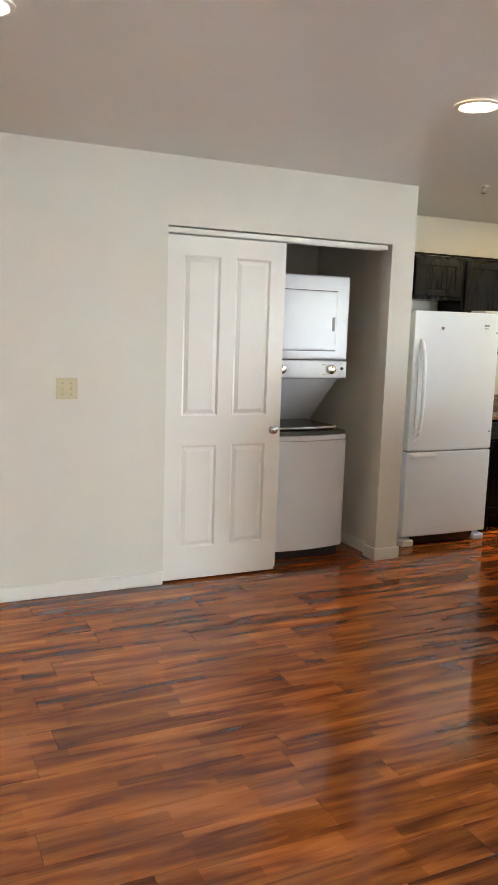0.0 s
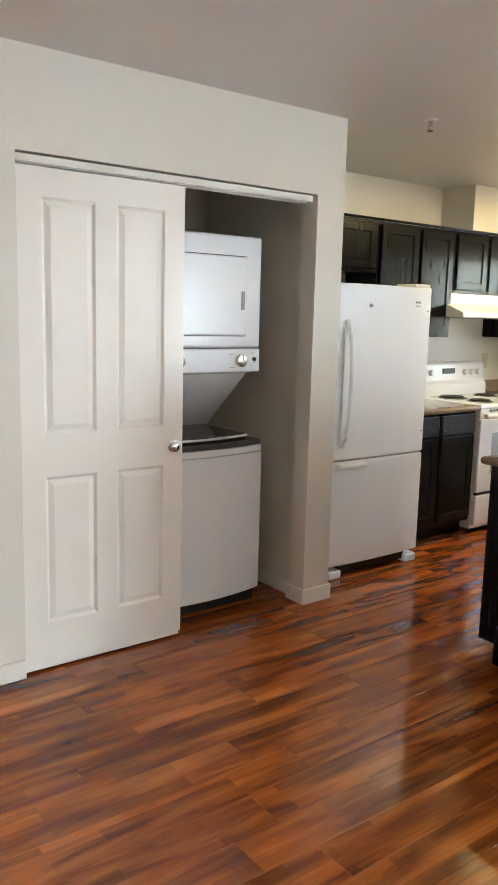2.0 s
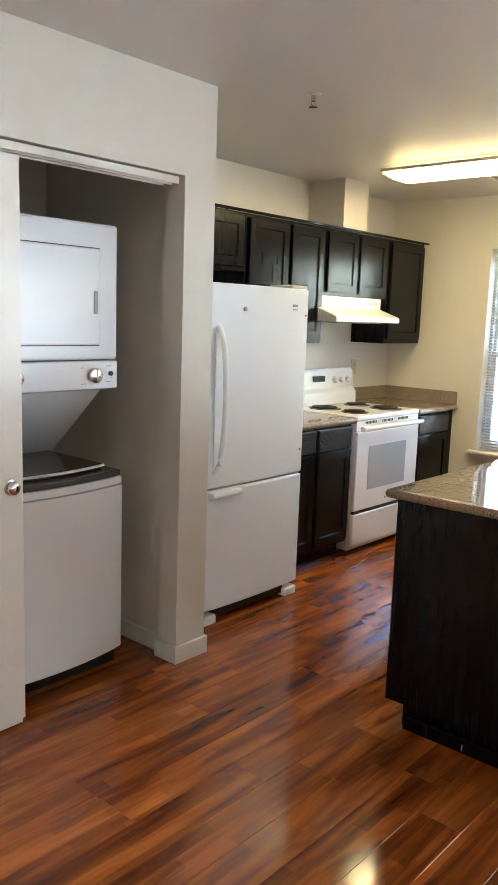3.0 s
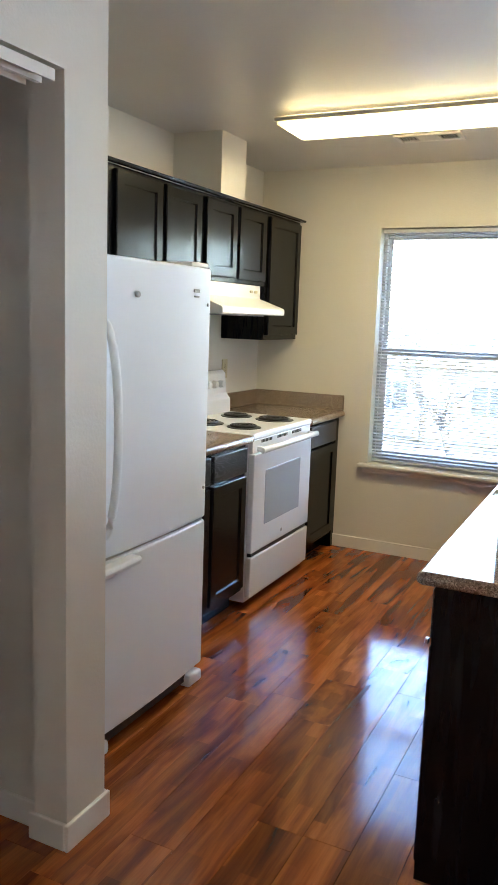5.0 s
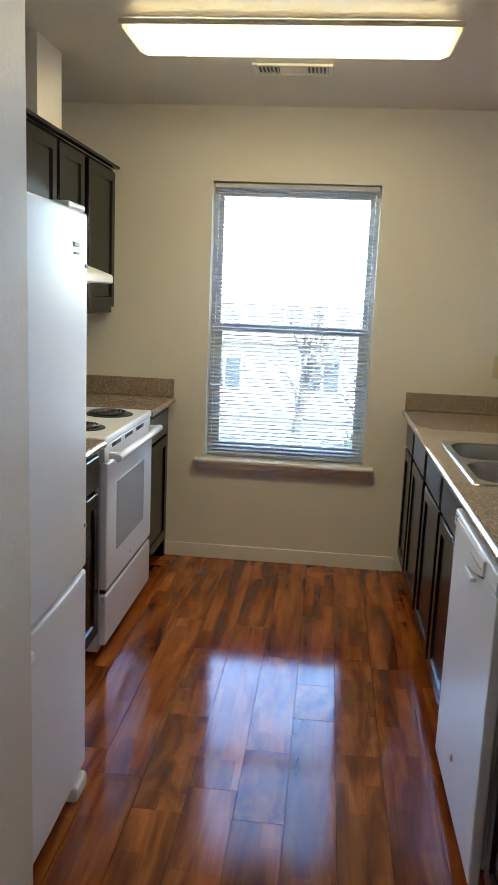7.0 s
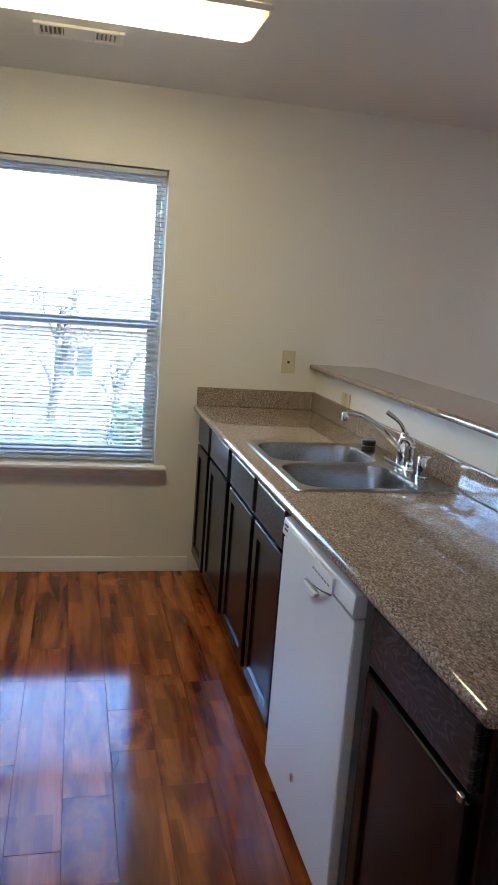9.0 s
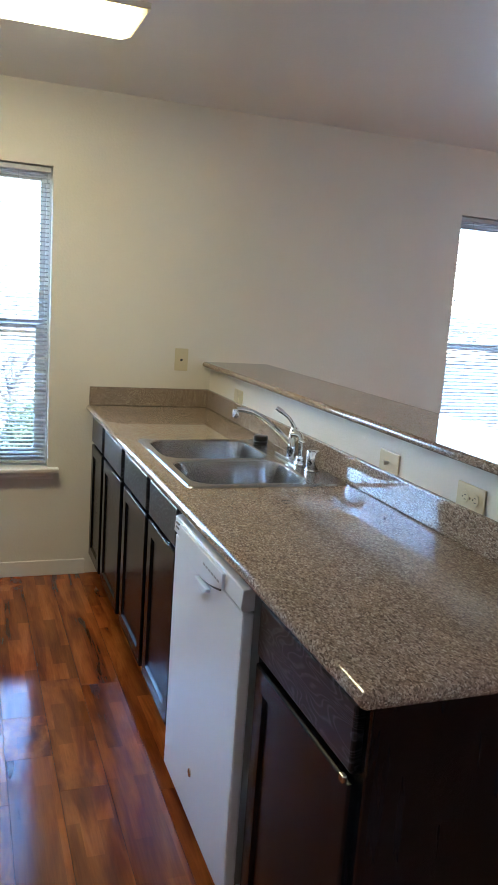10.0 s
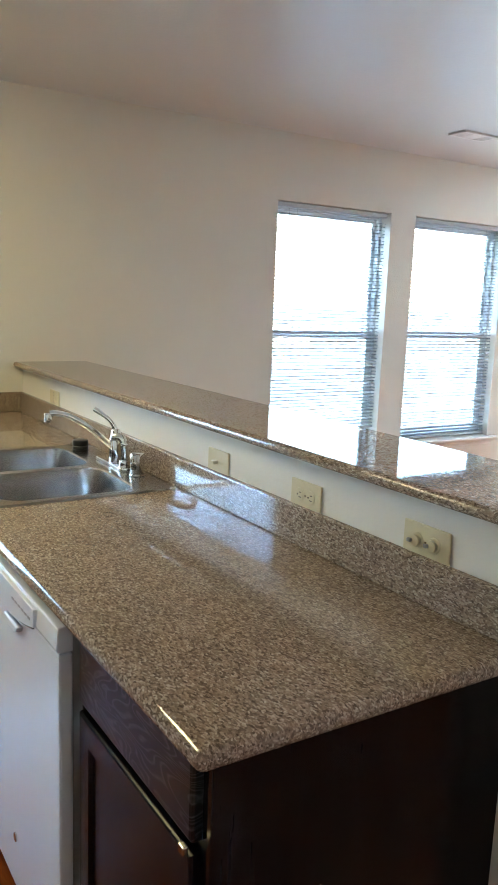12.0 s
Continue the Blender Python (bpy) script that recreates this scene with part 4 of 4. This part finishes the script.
# ---- stove and hood ----
stove = thing("electric_range", (5.20, 4.85, 0.0), "white freestanding electric coil range", "stove")
RX0, RX1, RF = 4.826, 5.604, 4.515
part("body", box(RX0, RX1, RF + 0.035, BACK_Y - 0.03, 0.03, 0.885, 0.003), APPLIANCE, stove)
part("cooktop", box(RX0 - 0.002, RX1 + 0.002, RF + 0.005, BACK_Y - 0.07, 0.886, 0.918, 0.010, 3), APPLIANCE, stove)
oven = part("oven_door", box(RX0 + 0.003, RX1 - 0.003, RF, RF + 0.034, 0.295, 0.815, 0.008, 3), APPLIANCE, stove)
part("oven_window", box(4.965, 5.435, RF - 0.0025, RF - 0.0005, 0.425, 0.715, 0.001), OVEN_GLASS, oven, "grey tinted oven window")
hb = cylinder(5.20, RF - 0.042, 0.84, 0.016, RX1 - RX0 - 0.03, "x", bevel=0.006)
for x in (RX0 + 0.05, RX1 - 0.05):
    box(x - 0.015, x + 0.015, RF - 0.042, RF + 0.005, 0.826, 0.852, 0.004, bm=hb)
part("oven_handle", hb, APPLIANCE, oven, "", True)
part("vent_trim", box(RX0 + 0.003, RX1 - 0.003, RF + 0.012, RF + 0.034, 0.817, 0.884, 0.003), APPLIANCE, stove)
for k in range(3):
    for j in range(8):
        x = 4.93 + 0.2 * k + 0.017 * j
        part("vent_slot", box(x, x + 0.008, RF + 0.0095, RF + 0.0125, 0.862, 0.878), BLACK, stove)
part("drawer", box(RX0 + 0.003, RX1 - 0.003, RF + 0.002, RF + 0.034, 0.06, 0.272, 0.008, 3), APPLIANCE, stove)
part("drawer_grip", prism([(RX0 + 0.02, 0.274), (RX0 + 0.12, 0.276), (5.2, 0.262), (RX1 - 0.12, 0.276), (RX1 - 0.02, 0.274), (RX1 - 0.02, 0.293), (RX0 + 0.02, 0.293)], RF + 0.010, RF + 0.034, "y"), BLACK, stove)
part("badge", box(5.192, 5.208, RF - 0.0022, RF - 0.0006, 0.335, 0.351, 0.0005), GREY, oven)
back = part("backguard", prism([(BACK_Y - 0.02, 0.90), (BACK_Y - 0.105, 0.90), (BACK_Y - 0.1, 1.0), (BACK_Y - 0.075, 1.03), (BACK_Y - 0.062, 1.15), (BACK_Y - 0.045, 1.17), (BACK_Y - 0.02, 1.17)], RX0, RX1, "x", 0.006), APPLIANCE, stove)
part("clock_display", box(5.1, 5.24, BACK_Y - 0.076, BACK_Y - 0.06, 1.08, 1.12, 0.002), BLACK, back)
for x in (4.88, 4.96, 5.36, 5.44, 5.52):
    part("burner_knob", cylinder(x, BACK_Y - 0.082, 1.09, 0.024, 0.032, "y", 0.02, 20, 0.004), APPLIANCE, back, "", True)
for x, y, r in ((5.02, 4.675, 0.080), (5.41, 4.675, 0.098), (5.02, 4.92, 0.098), (5.41, 4.92, 0.080)):
    pan = part("drip_pan", cylinder(x, y, 0.9195, r + 0.012, 0.004, n=32, bevel=0.001), COIL, stove, "black drip pan")
    spiral = [(x + (0.02 + (r - 0.025) * k / 72) * math.cos(2 * math.pi * k / 20), y + (0.02 + (r - 0.025) * k / 72) * math.sin(2 * math.pi * k / 20), 0.928) for k in range(73)]
    part("burner_coil", tube(spiral, 0.0055, 6), COIL, pan, "", True)

hood = thing("range_hood", (5.25, 4.95, 1.515), "bisque under-cabinet range hood", "range hood")
HX0, HX1 = 4.80, 5.562
part("hood_shell", prism([(BACK_Y - 0.002, 1.674), (UF + 0.01, 1.674), (UF + 0.01, 1.60), (4.715, 1.548), (4.705, 1.540), (4.705, 1.510), (4.72, 1.507), (BACK_Y - 0.002, 1.507)], HX0, HX1, "x", 0.004), BISQUE, hood)
part("filter", box(HX0 + 0.12, HX1 - 0.12, 4.78, 5.08, 1.500, 1.5065, 0.002), GREY, hood)
for k in range(2):
    part("switch", box(5.42 + 0.06 * k, 5.45 + 0.06 * k, UF + 0.002, UF + 0.0095, 1.63, 1.645, 0.001), ALMOND, hood)

# ---- refrigerator ----
fr = thing("refrigerator", (3.66, 4.7, 0.0), "white bottom-freezer refrigerator with curved handles", "refrigerator")
FX0, FX1, FY = 3.286, 4.036, 4.338
part("cabinet_body", box(FX0 + 0.006, FX1 - 0.006, FY + 0.075, 5.04, 0.045, 1.655, 0.006), FRIDGE_SKIN, fr)
bowf = [(FX0 + (FX1 - FX0) * k / 12, FY + 0.012 * (2 * k / 12 - 1) ** 2) for k in range(13)]
upper = part("fridge_door", prism(bowf + [(FX1, FY + 0.07), (FX0, FY + 0.07)], 0.695, 1.672, "z", 0.009, segments=3), FRIDGE_SKIN, fr)
lower = part("freezer_drawer", prism(bowf + [(FX1, FY + 0.07), (FX0, FY + 0.07)], 0.072, 0.683, "z", 0.009, segments=3), FRIDGE_SKIN, fr)
hx = FX0 + 0.06
part("door_handle", tube(curve((hx, FY + 0.006, 1.47), (hx - 0.002, FY - 0.075, 1.42), (hx - 0.002, FY - 0.075, 0.82), (hx, FY + 0.006, 0.77), 16), 0.014, 12), FRIDGE_SKIN, upper, "", True)
part("handle_plate", box(hx - 0.02, hx + 0.016, FY - 0.004, FY + 0.006, 0.80, 1.44, 0.003), FRIDGE_SKIN, upper)
part("drawer_handle", prism([(FY + 0.006, 0.646), (FY - 0.035, 0.650), (FY - 0.042, 0.665), (FY - 0.035, 0.679), (FY + 0.006, 0.679)], FX0 + 0.015, FX0 + 0.222, "x", 0.004), FRIDGE_SKIN, lower)
part("gasket", box(FX0 + 0.012, FX1 - 0.012, FY + 0.02, FY + 0.076, 0.683, 0.695), GREY, fr)
part("hinge_cover", box(FX1 - 0.14, FX1 - 0.01, FY + 0.015, FY + 0.17, 1.6725, 1.69, 0.006), BISQUE, fr, "beige plastic hinge cover")
part("badge", box(FX1 - 0.145, FX1 - 0.105, FY - 0.001, FY + 0.009, 1.578, 1.590, 0.002), GREY, upper)
part("badge_bar", box(FX1 - 0.14, FX1 - 0.11, FY - 0.0015, FY + 0.009, 1.560, 1.566, 0.001), GREY, upper)
part("lock_button", cylinder(FX0 + 0.232, FY - 0.003, 1.556, 0.010, 0.012, "y", n=16, bevel=0.002), GREY, upper)
part("screw_plug", cylinder(FX1 - 0.028, FY + 0.008, 1.535, 0.006, 0.006, "y", n=12), GREY, upper)
part("screw_plug", cylinder(FX1 - 0.028, FY + 0.008, 0.82, 0.006, 0.006, "y", n=12), GREY, upper)
part("grille", box(FX0 + 0.1, FX1 - 0.1, FY + 0.03, FY + 0.06, 0.02, 0.068, 0.003), BLACK, fr)
for x in (FX0 + 0.05, FX1 - 0.06):
    part("foot", box(x - 0.05, x + 0.05, FY + 0.002, FY + 0.09, 0.0, 0.05, 0.012, 3), FRIDGE_SKIN, fr)

# ---- ceiling fixtures ----
tube_l = thing("ceiling_light", (5.06, 3.915, CEIL - 0.06), "lit long fluorescent ceiling light with a prismatic diffuser", "ceiling light")
LY0, LY1, LX0, LX1 = 3.288, 4.512, 4.912, 5.19
bm = bmesh.new()
zt, zb = CEIL - 0.004, CEIL - 0.06
ringa = [bm.verts.new(p) for p in ((LX0, LY0 + 0.012, zt), (LX1, LY0 + 0.012, zt), (LX1, LY1 - 0.012, zt), (LX0, LY1 - 0.012, zt))]
ringm = [bm.verts.new(p) for p in ((LX0 + 0.0, LY0 + 0.012, zt - 0.03), (LX1, LY0 + 0.012, zt - 0.03), (LX1, LY1 - 0.012, zt - 0.03), (LX0, LY1 - 0.012, zt - 0.03))]
ringb = [bm.verts.new(p) for p in ((LX0 + 0.05, LY0 + 0.055, zb), (LX1 - 0.05, LY0 + 0.055, zb), (LX1 - 0.05, LY1 - 0.055, zb), (LX0 + 0.05, LY1 - 0.055, zb))]
for p, q in ((ringa, ringm), (ringm, ringb)):
    for i in range(4):
        bm.faces.new((p[i], p[(i + 1) % 4], q[(i + 1) % 4], q[i]))
bm.faces.new(ringb)
bm.faces.new(ringa[::-1])
bmesh.ops.recalc_face_normals(bm, faces=bm.faces[:])
part("diffuser", bm, TUBE_GLOW, tube_l, "glowing yellowish diffuser")
for a, b, c, d in ((LX0 - 0.008, LX0 - 0.001, LY0, LY1), (LX1 + 0.001, LX1 + 0.008, LY0, LY1), (LX0, LX1, LY0, LY0 + 0.010), (LX0, LX1, LY1 - 0.010, LY1)):
    part("rim", box(a, b, c, d, CEIL - 0.022, CEIL - 0.001, 0.002), BISQUE, tube_l)

# the pair at y = 0.4 is unseen, added to repeat the other two
for x, y in ((2.215, 2.575), (0.29, 2.50), (2.215, 0.4), (0.29, 0.4)):
    rl = thing("recessed_light", (x, y, CEIL - 0.01), "lit round recessed ceiling light with white trim", "recessed light", "recessed ceiling lights")
    bm = bmesh.new()
    prof = [(0.095, CEIL - 0.0005), (0.094, CEIL - 0.006), (0.078, CEIL - 0.009), (0.072, CEIL - 0.004)]
    rings = [[bm.verts.new((x + r * math.cos(2 * math.pi * k / 36), y + r * math.sin(2 * math.pi * k / 36), z)) for k in range(36)] for r, z in prof]
    for p, q in zip(rings, rings[1:]):
        for i in range(36):
            bm.faces.new((p[i], p[(i + 1) % 36], q[(i + 1) % 36], q[i]))
    bmesh.ops.recalc_face_normals(bm, faces=bm.faces[:])
    part("trim_ring", bm, TRIM, rl, "", True)
    part("bulb_face", cylinder(x, y, CEIL - 0.004, 0.0715, 0.005, n=32, bevel=0.002), BULB_GLOW, rl, "glowing warm lens", True)


def register(x0, x1, y0, y1):
    v = thing("ceiling_vent", ((x0 + x1) / 2, (y0 + y1) / 2, CEIL - 0.012), "white metal ceiling air register with louvres", "vent")
    z0, z1 = CEIL - 0.012, CEIL - 0.001
    for a, b, c, d in ((x0, x1, y0, y0 + 0.02), (x0, x1, y1 - 0.02, y1), (x0, x0 + 0.02, y0 + 0.021, y1 - 0.021), (x1 - 0.02, x1, y0 + 0.021, y1 - 0.021)):
        part("frame", box(a, b, c, d, z0, z1, 0.002), TRIM, v)
    part("backing", box(x0 + 0.021, x1 - 0.021, y0 + 0.021, y1 - 0.021, z1 - 0.002, z1), BLACK, v)
    third = (y1 - y0) / 3
    part("centre_plate", box(x0 + 0.021, x1 - 0.021, y0 + third, y1 - third, z0 + 0.001, z1 - 0.003, 0.001), TRIM, v)
    for lo in (y0 + 0.022, y1 - third + 0.004):
        for k in range(6):
            y = lo + (third - 0.03) * k / 5
            part("louvre", prism([(y, z0 + 0.001), (y + 0.003, z0 + 0.001), (y + 0.009, z1 - 0.003), (y + 0.006, z1 - 0.003)], x0 + 0.021, x1 - 0.021, "x"), TRIM, v)


register(5.425, 5.578, 3.742, 4.082)
register(5.48, 5.61, 0.16, 0.42)

sp = thing("fire_sprinkler", (3.40, 3.89, CEIL - 0.05), "small metal pendent fire sprinkler head", "sprinkler")
part("escutcheon", cylinder(3.40, 3.89, CEIL - 0.004, 0.03, 0.006, r2=0.034, n=24), TRIM, sp, "", True)
part("nozzle", cylinder(3.40, 3.89, CEIL - 0.018, 0.010, 0.022, n=12), NICKEL, sp, "", True)
part("frame_arms", tube([(3.389, 3.89, CEIL - 0.028), (3.386, 3.89, CEIL - 0.04), (3.40, 3.89, CEIL - 0.05), (3.414, 3.89, CEIL - 0.04), (3.411, 3.89, CEIL - 0.028)], 0.0025, 6), NICKEL, sp)
part("deflector", cylinder(3.40, 3.89, CEIL - 0.052, 0.017, 0.002, n=16), NICKEL, sp)

# ---- outside ----
GZ = -2.85
bm = bmesh.new()
bmesh.ops.create_grid(bm, x_segments=2, y_segments=2, size=400)
bmesh.ops.translate(bm, vec=(0, 0, GZ), verts=bm.verts)
structure("ground", bm, LAWN, "dry pale winter lawn reaching the distance", "ground")
structure("road", box(14.5, 26.0, -60, 60, GZ, GZ + 0.02), ASPHALT, "grey asphalt parking lane", "road")
structure("pavement", box(26.0, 28.0, -60, 60, GZ, GZ + 0.14), SIDING, "pale concrete pavement with a raised kerb", "pavement")


def building(x, y0, y1, storeys, label):
    b = thing("apartment_building", (x + 5, (y0 + y1) / 2, GZ), label, "building", "apartment buildings")
    h = 2.75 * storeys
    part("wall", box(x, x + 10, y0, y1, GZ, GZ + h), SIDING, b)
    part("roof", prism([(x - 0.7, GZ + h), (x + 5, GZ + h + 1.3), (x + 10.7, GZ + h)], y0 - 0.6, y1 + 0.6, "y"), ROOFING, b)
    n = int((y1 - y0) / 3.2)
    for s in range(storeys):
        for k in range(n):
            yc = y0 + (k + 0.5) * (y1 - y0) / n
            z = GZ + 0.9 + 2.8 * s
            w = part("window", box(x - 0.05, x + 0.03, yc - 0.7, yc + 0.7, z, z + 1.3, 0.01), VINYL, b)
            part("pane", box(x - 0.06, x - 0.052, yc - 0.62, yc - 0.03, z + 0.08, z + 1.22), DARK_PANE, w)
            part("pane", box(x - 0.06, x - 0.052, yc + 0.03, yc + 0.62, z + 0.08, z + 1.22), DARK_PANE, w)


building(31, -9, 13, 1, "pale sunlit single-storey building across the car park")
building(64, -42, -14, 1, "pale single-storey apartment building further along")
building(66, 20, 46, 1, "pale single-storey apartment building beyond the lawn")


def tree(x, y, height, seed, leafy, label):
    rng = random.Random(seed)
    t = thing("tree", (x, y, GZ), label, "tree")
    wood, leaves = bmesh.new(), bmesh.new()
    base = Vector((x, y, GZ - 0.05))

    def leaf(p):
        for _ in range(leafy):
            c = p + Vector([rng.uniform(-0.3, 0.3) for _ in range(3)])
            q = Euler([rng.uniform(0, 6.28) for _ in range(3)]).to_matrix()
            leaves.faces.new([leaves.verts.new(c + q @ Vector(o)) for o in ((-0.06, 0, 0), (0, 0.03, 0), (0.06, 0, 0.01), (0, -0.03, 0))])

    def branch(p, way, length, r, level):
        pts, q = [p], p.copy()
        d = way.copy()
        for _ in range(4):
            d = (d + Vector([rng.uniform(-0.16, 0.16) for _ in range(3)])).normalized()
            q = q + d * length / 4
            pts.append(q.copy())
        tube(pts, r, 6 if level < 2 else 4, bm=wood, radii=[r * (1 - 0.13 * i) for i in range(5)])
        if level >= 2:
            leaf(pts[-1])
            leaf(pts[2])
        if level < 4:
            for _ in range(3 if level else 5):
                side = Vector([rng.uniform(-1, 1), rng.uniform(-1, 1), rng.uniform(0.1, 0.8)]).normalized()
                branch(pts[rng.choice((2, 3, 4))], (d * 0.6 + side * 0.8).normalized(), length * rng.uniform(0.55, 0.78), r * 0.5, level + 1)

    branch(base, Vector((rng.uniform(-0.05, 0.05), rng.uniform(-0.05, 0.05), 1)), height * 0.34, height * 0.03, 0)
    part("trunk", wood, BARK, t)
    if leafy:
        part("crown", leaves, LEAF, t)
    else:
        leaves.free()


tree(23.5, 4.45, 6.0, 3, 0, "bare winter tree with spreading limbs")
tree(25.5, 7.6, 5.0, 8, 0, "bare winter tree with fine twigs")
tree(29.5, -2.0, 4.6, 5, 1, "thin-crowned tree beside the pavement")
tree(24.5, 2.6, 4.6, 21, 0, "bare winter tree with low limbs")
tree(29.4, 9.5, 5.0, 31, 1, "thin-crowned tree beside the pavement")
tree(21.6, 2.45, 1.9, 12, 12, "low rounded yellowish-green shrub")


def car(x, y, yaw, paint, label):
    m = pose(x, y, GZ + 0.02, 0, 0, yaw)
    c = thing("parked_car", m.translation, label, "car", "parked cars")
    side = [(-2.2, 0.35), (-2.25, 0.7), (-2.1, 0.92), (-1.6, 1.0), (-0.9, 1.42), (0.35, 1.45), (1.1, 1.02), (1.95, 0.88), (2.2, 0.65), (2.2, 0.33)]
    part("body", prism(side, -0.85, 0.85, "y", 0.07, segments=3), paint, c, "", True, m)
    part("windscreen", prism([(0.42, 1.42), (1.06, 1.04), (1.09, 1.06), (0.45, 1.45)], -0.7, 0.7, "y"), DARK_PANE, c, m=m)
    part("rear_screen", prism([(-0.95, 1.41), (-1.55, 1.03), (-1.58, 1.05), (-0.98, 1.44)], -0.7, 0.7, "y"), DARK_PANE, c, m=m)
    for s in (-0.856, 0.856):
        part("side_window", prism([(-1.3, 1.03), (-0.85, 1.36), (0.3, 1.38), (0.85, 1.05)], s - 0.006, s + 0.006, "y"), DARK_PANE, c, m=m)
    for wx in (-1.35, 1.38):
        for s in (-0.78, 0.78):
            w = part("wheel", cylinder(wx, s, 0.31, 0.31, 0.2, "y", n=24, bevel=0.03), TYRE, c, m=m)
            part("rim", cylinder(wx, s * 1.13, 0.31, 0.19, 0.03, "y", n=16), NICKEL, w, m=m)


car(18.2, 4.6, 4, CARPAINT, "blue-grey parked sedan on the asphalt")
car(18.0, 0.9, -2, CARPAINT, "blue-grey parked sedan on the asphalt")
car(18.4, -4.2, 1, APPLIANCE, "white parked sedan on the asphalt")

# ---- laminate floor planks ----
PW, PL, TH = 0.1485, 1.21, 0.007
Y_LINE = 3.886


def plank_mesh():
    w, l, e = PW / 2 - 0.0006, PL / 2 - 0.0006, 0.0005
    vs = []
    for z, d in ((-TH, 0.0), (-0.0006, 0.0), (0.0, e)):
        vs += [(sx * (l - d), sy * (w - d), z) for sx, sy in ((-1, -1), (1, -1), (1, 1), (-1, 1))]
    fs = [(8, 9, 10, 11)]
    for k in (0, 4):
        fs += [(k + i, k + (i + 1) % 4, k + 4 + (i + 1) % 4, k + 4 + i) for i in range(4)]
    return vs, fs


PV, PFACES = plank_mesh()
plank_me = bpy.data.meshes.new("plank")
plank_me.from_pydata(PV, [], PFACES)
plank_me.materials.append(PLANK)
floor = thing("floor", (2.0, 1.0, 0.0), "glossy red-brown wood laminate plank floor", "floor", kind="structure")
jv, jf = [], []
made, rng = 0, random.Random(4)
KITCHEN_JOINTS = {1: [3.94, 4.47, 5.005], 0: [4.065], -1: [4.29, 4.99], -2: [4.77], -3: [4.32, 5.02]}
row0 = int(math.floor((SOUTH - Y_LINE) / PW))
row1 = int(math.ceil((BACK_Y + 0.9 - Y_LINE) / PW))
for row in range(row0, row1):
    y = Y_LINE + (row + 0.5) * PW
    x = WEST - rng.uniform(0.1, 1.1)
    joints = KITCHEN_JOINTS.get(row, [])
    while x < WIN_X:
        ahead = [j for j in joints if j > x + 0.05]
        step = min([PL] + [j - x for j in ahead[:1]])
        a, b = max(x, WEST), min(x + step, WIN_X + 0.0)
        if y > BACK_Y:
            b = min(b, HALL_X)
        if b - a > 0.03:
            cx, sc = (a + b) / 2, (b - a) / PL
            if 0.35 < y < 5.0 and b > 0.0 and made < 300:
                ob = new("plank", plank_me)
                ob.parent = floor
                ob.location = Vector((cx, y, 0.0)) - ORIGIN[floor]
                ob.scale = (sc, 1, 1)
                made += 1
            else:
                k = len(jv)
                jv += [(cx + vx * sc, y + vy, vz) for vx, vy, vz in PV]
                jf += [tuple(k + i for i in f) for f in PFACES]
        x += step
rest_me = bpy.data.meshes.new("plank_field")
rest_me.from_pydata(jv, [], jf)
rest_me.materials.append(PLANK_JOINED)
rest = new("plank_field", rest_me)
rest.parent = floor
rest.location = -ORIGIN[floor]
tagged(rest, kind="stuff")
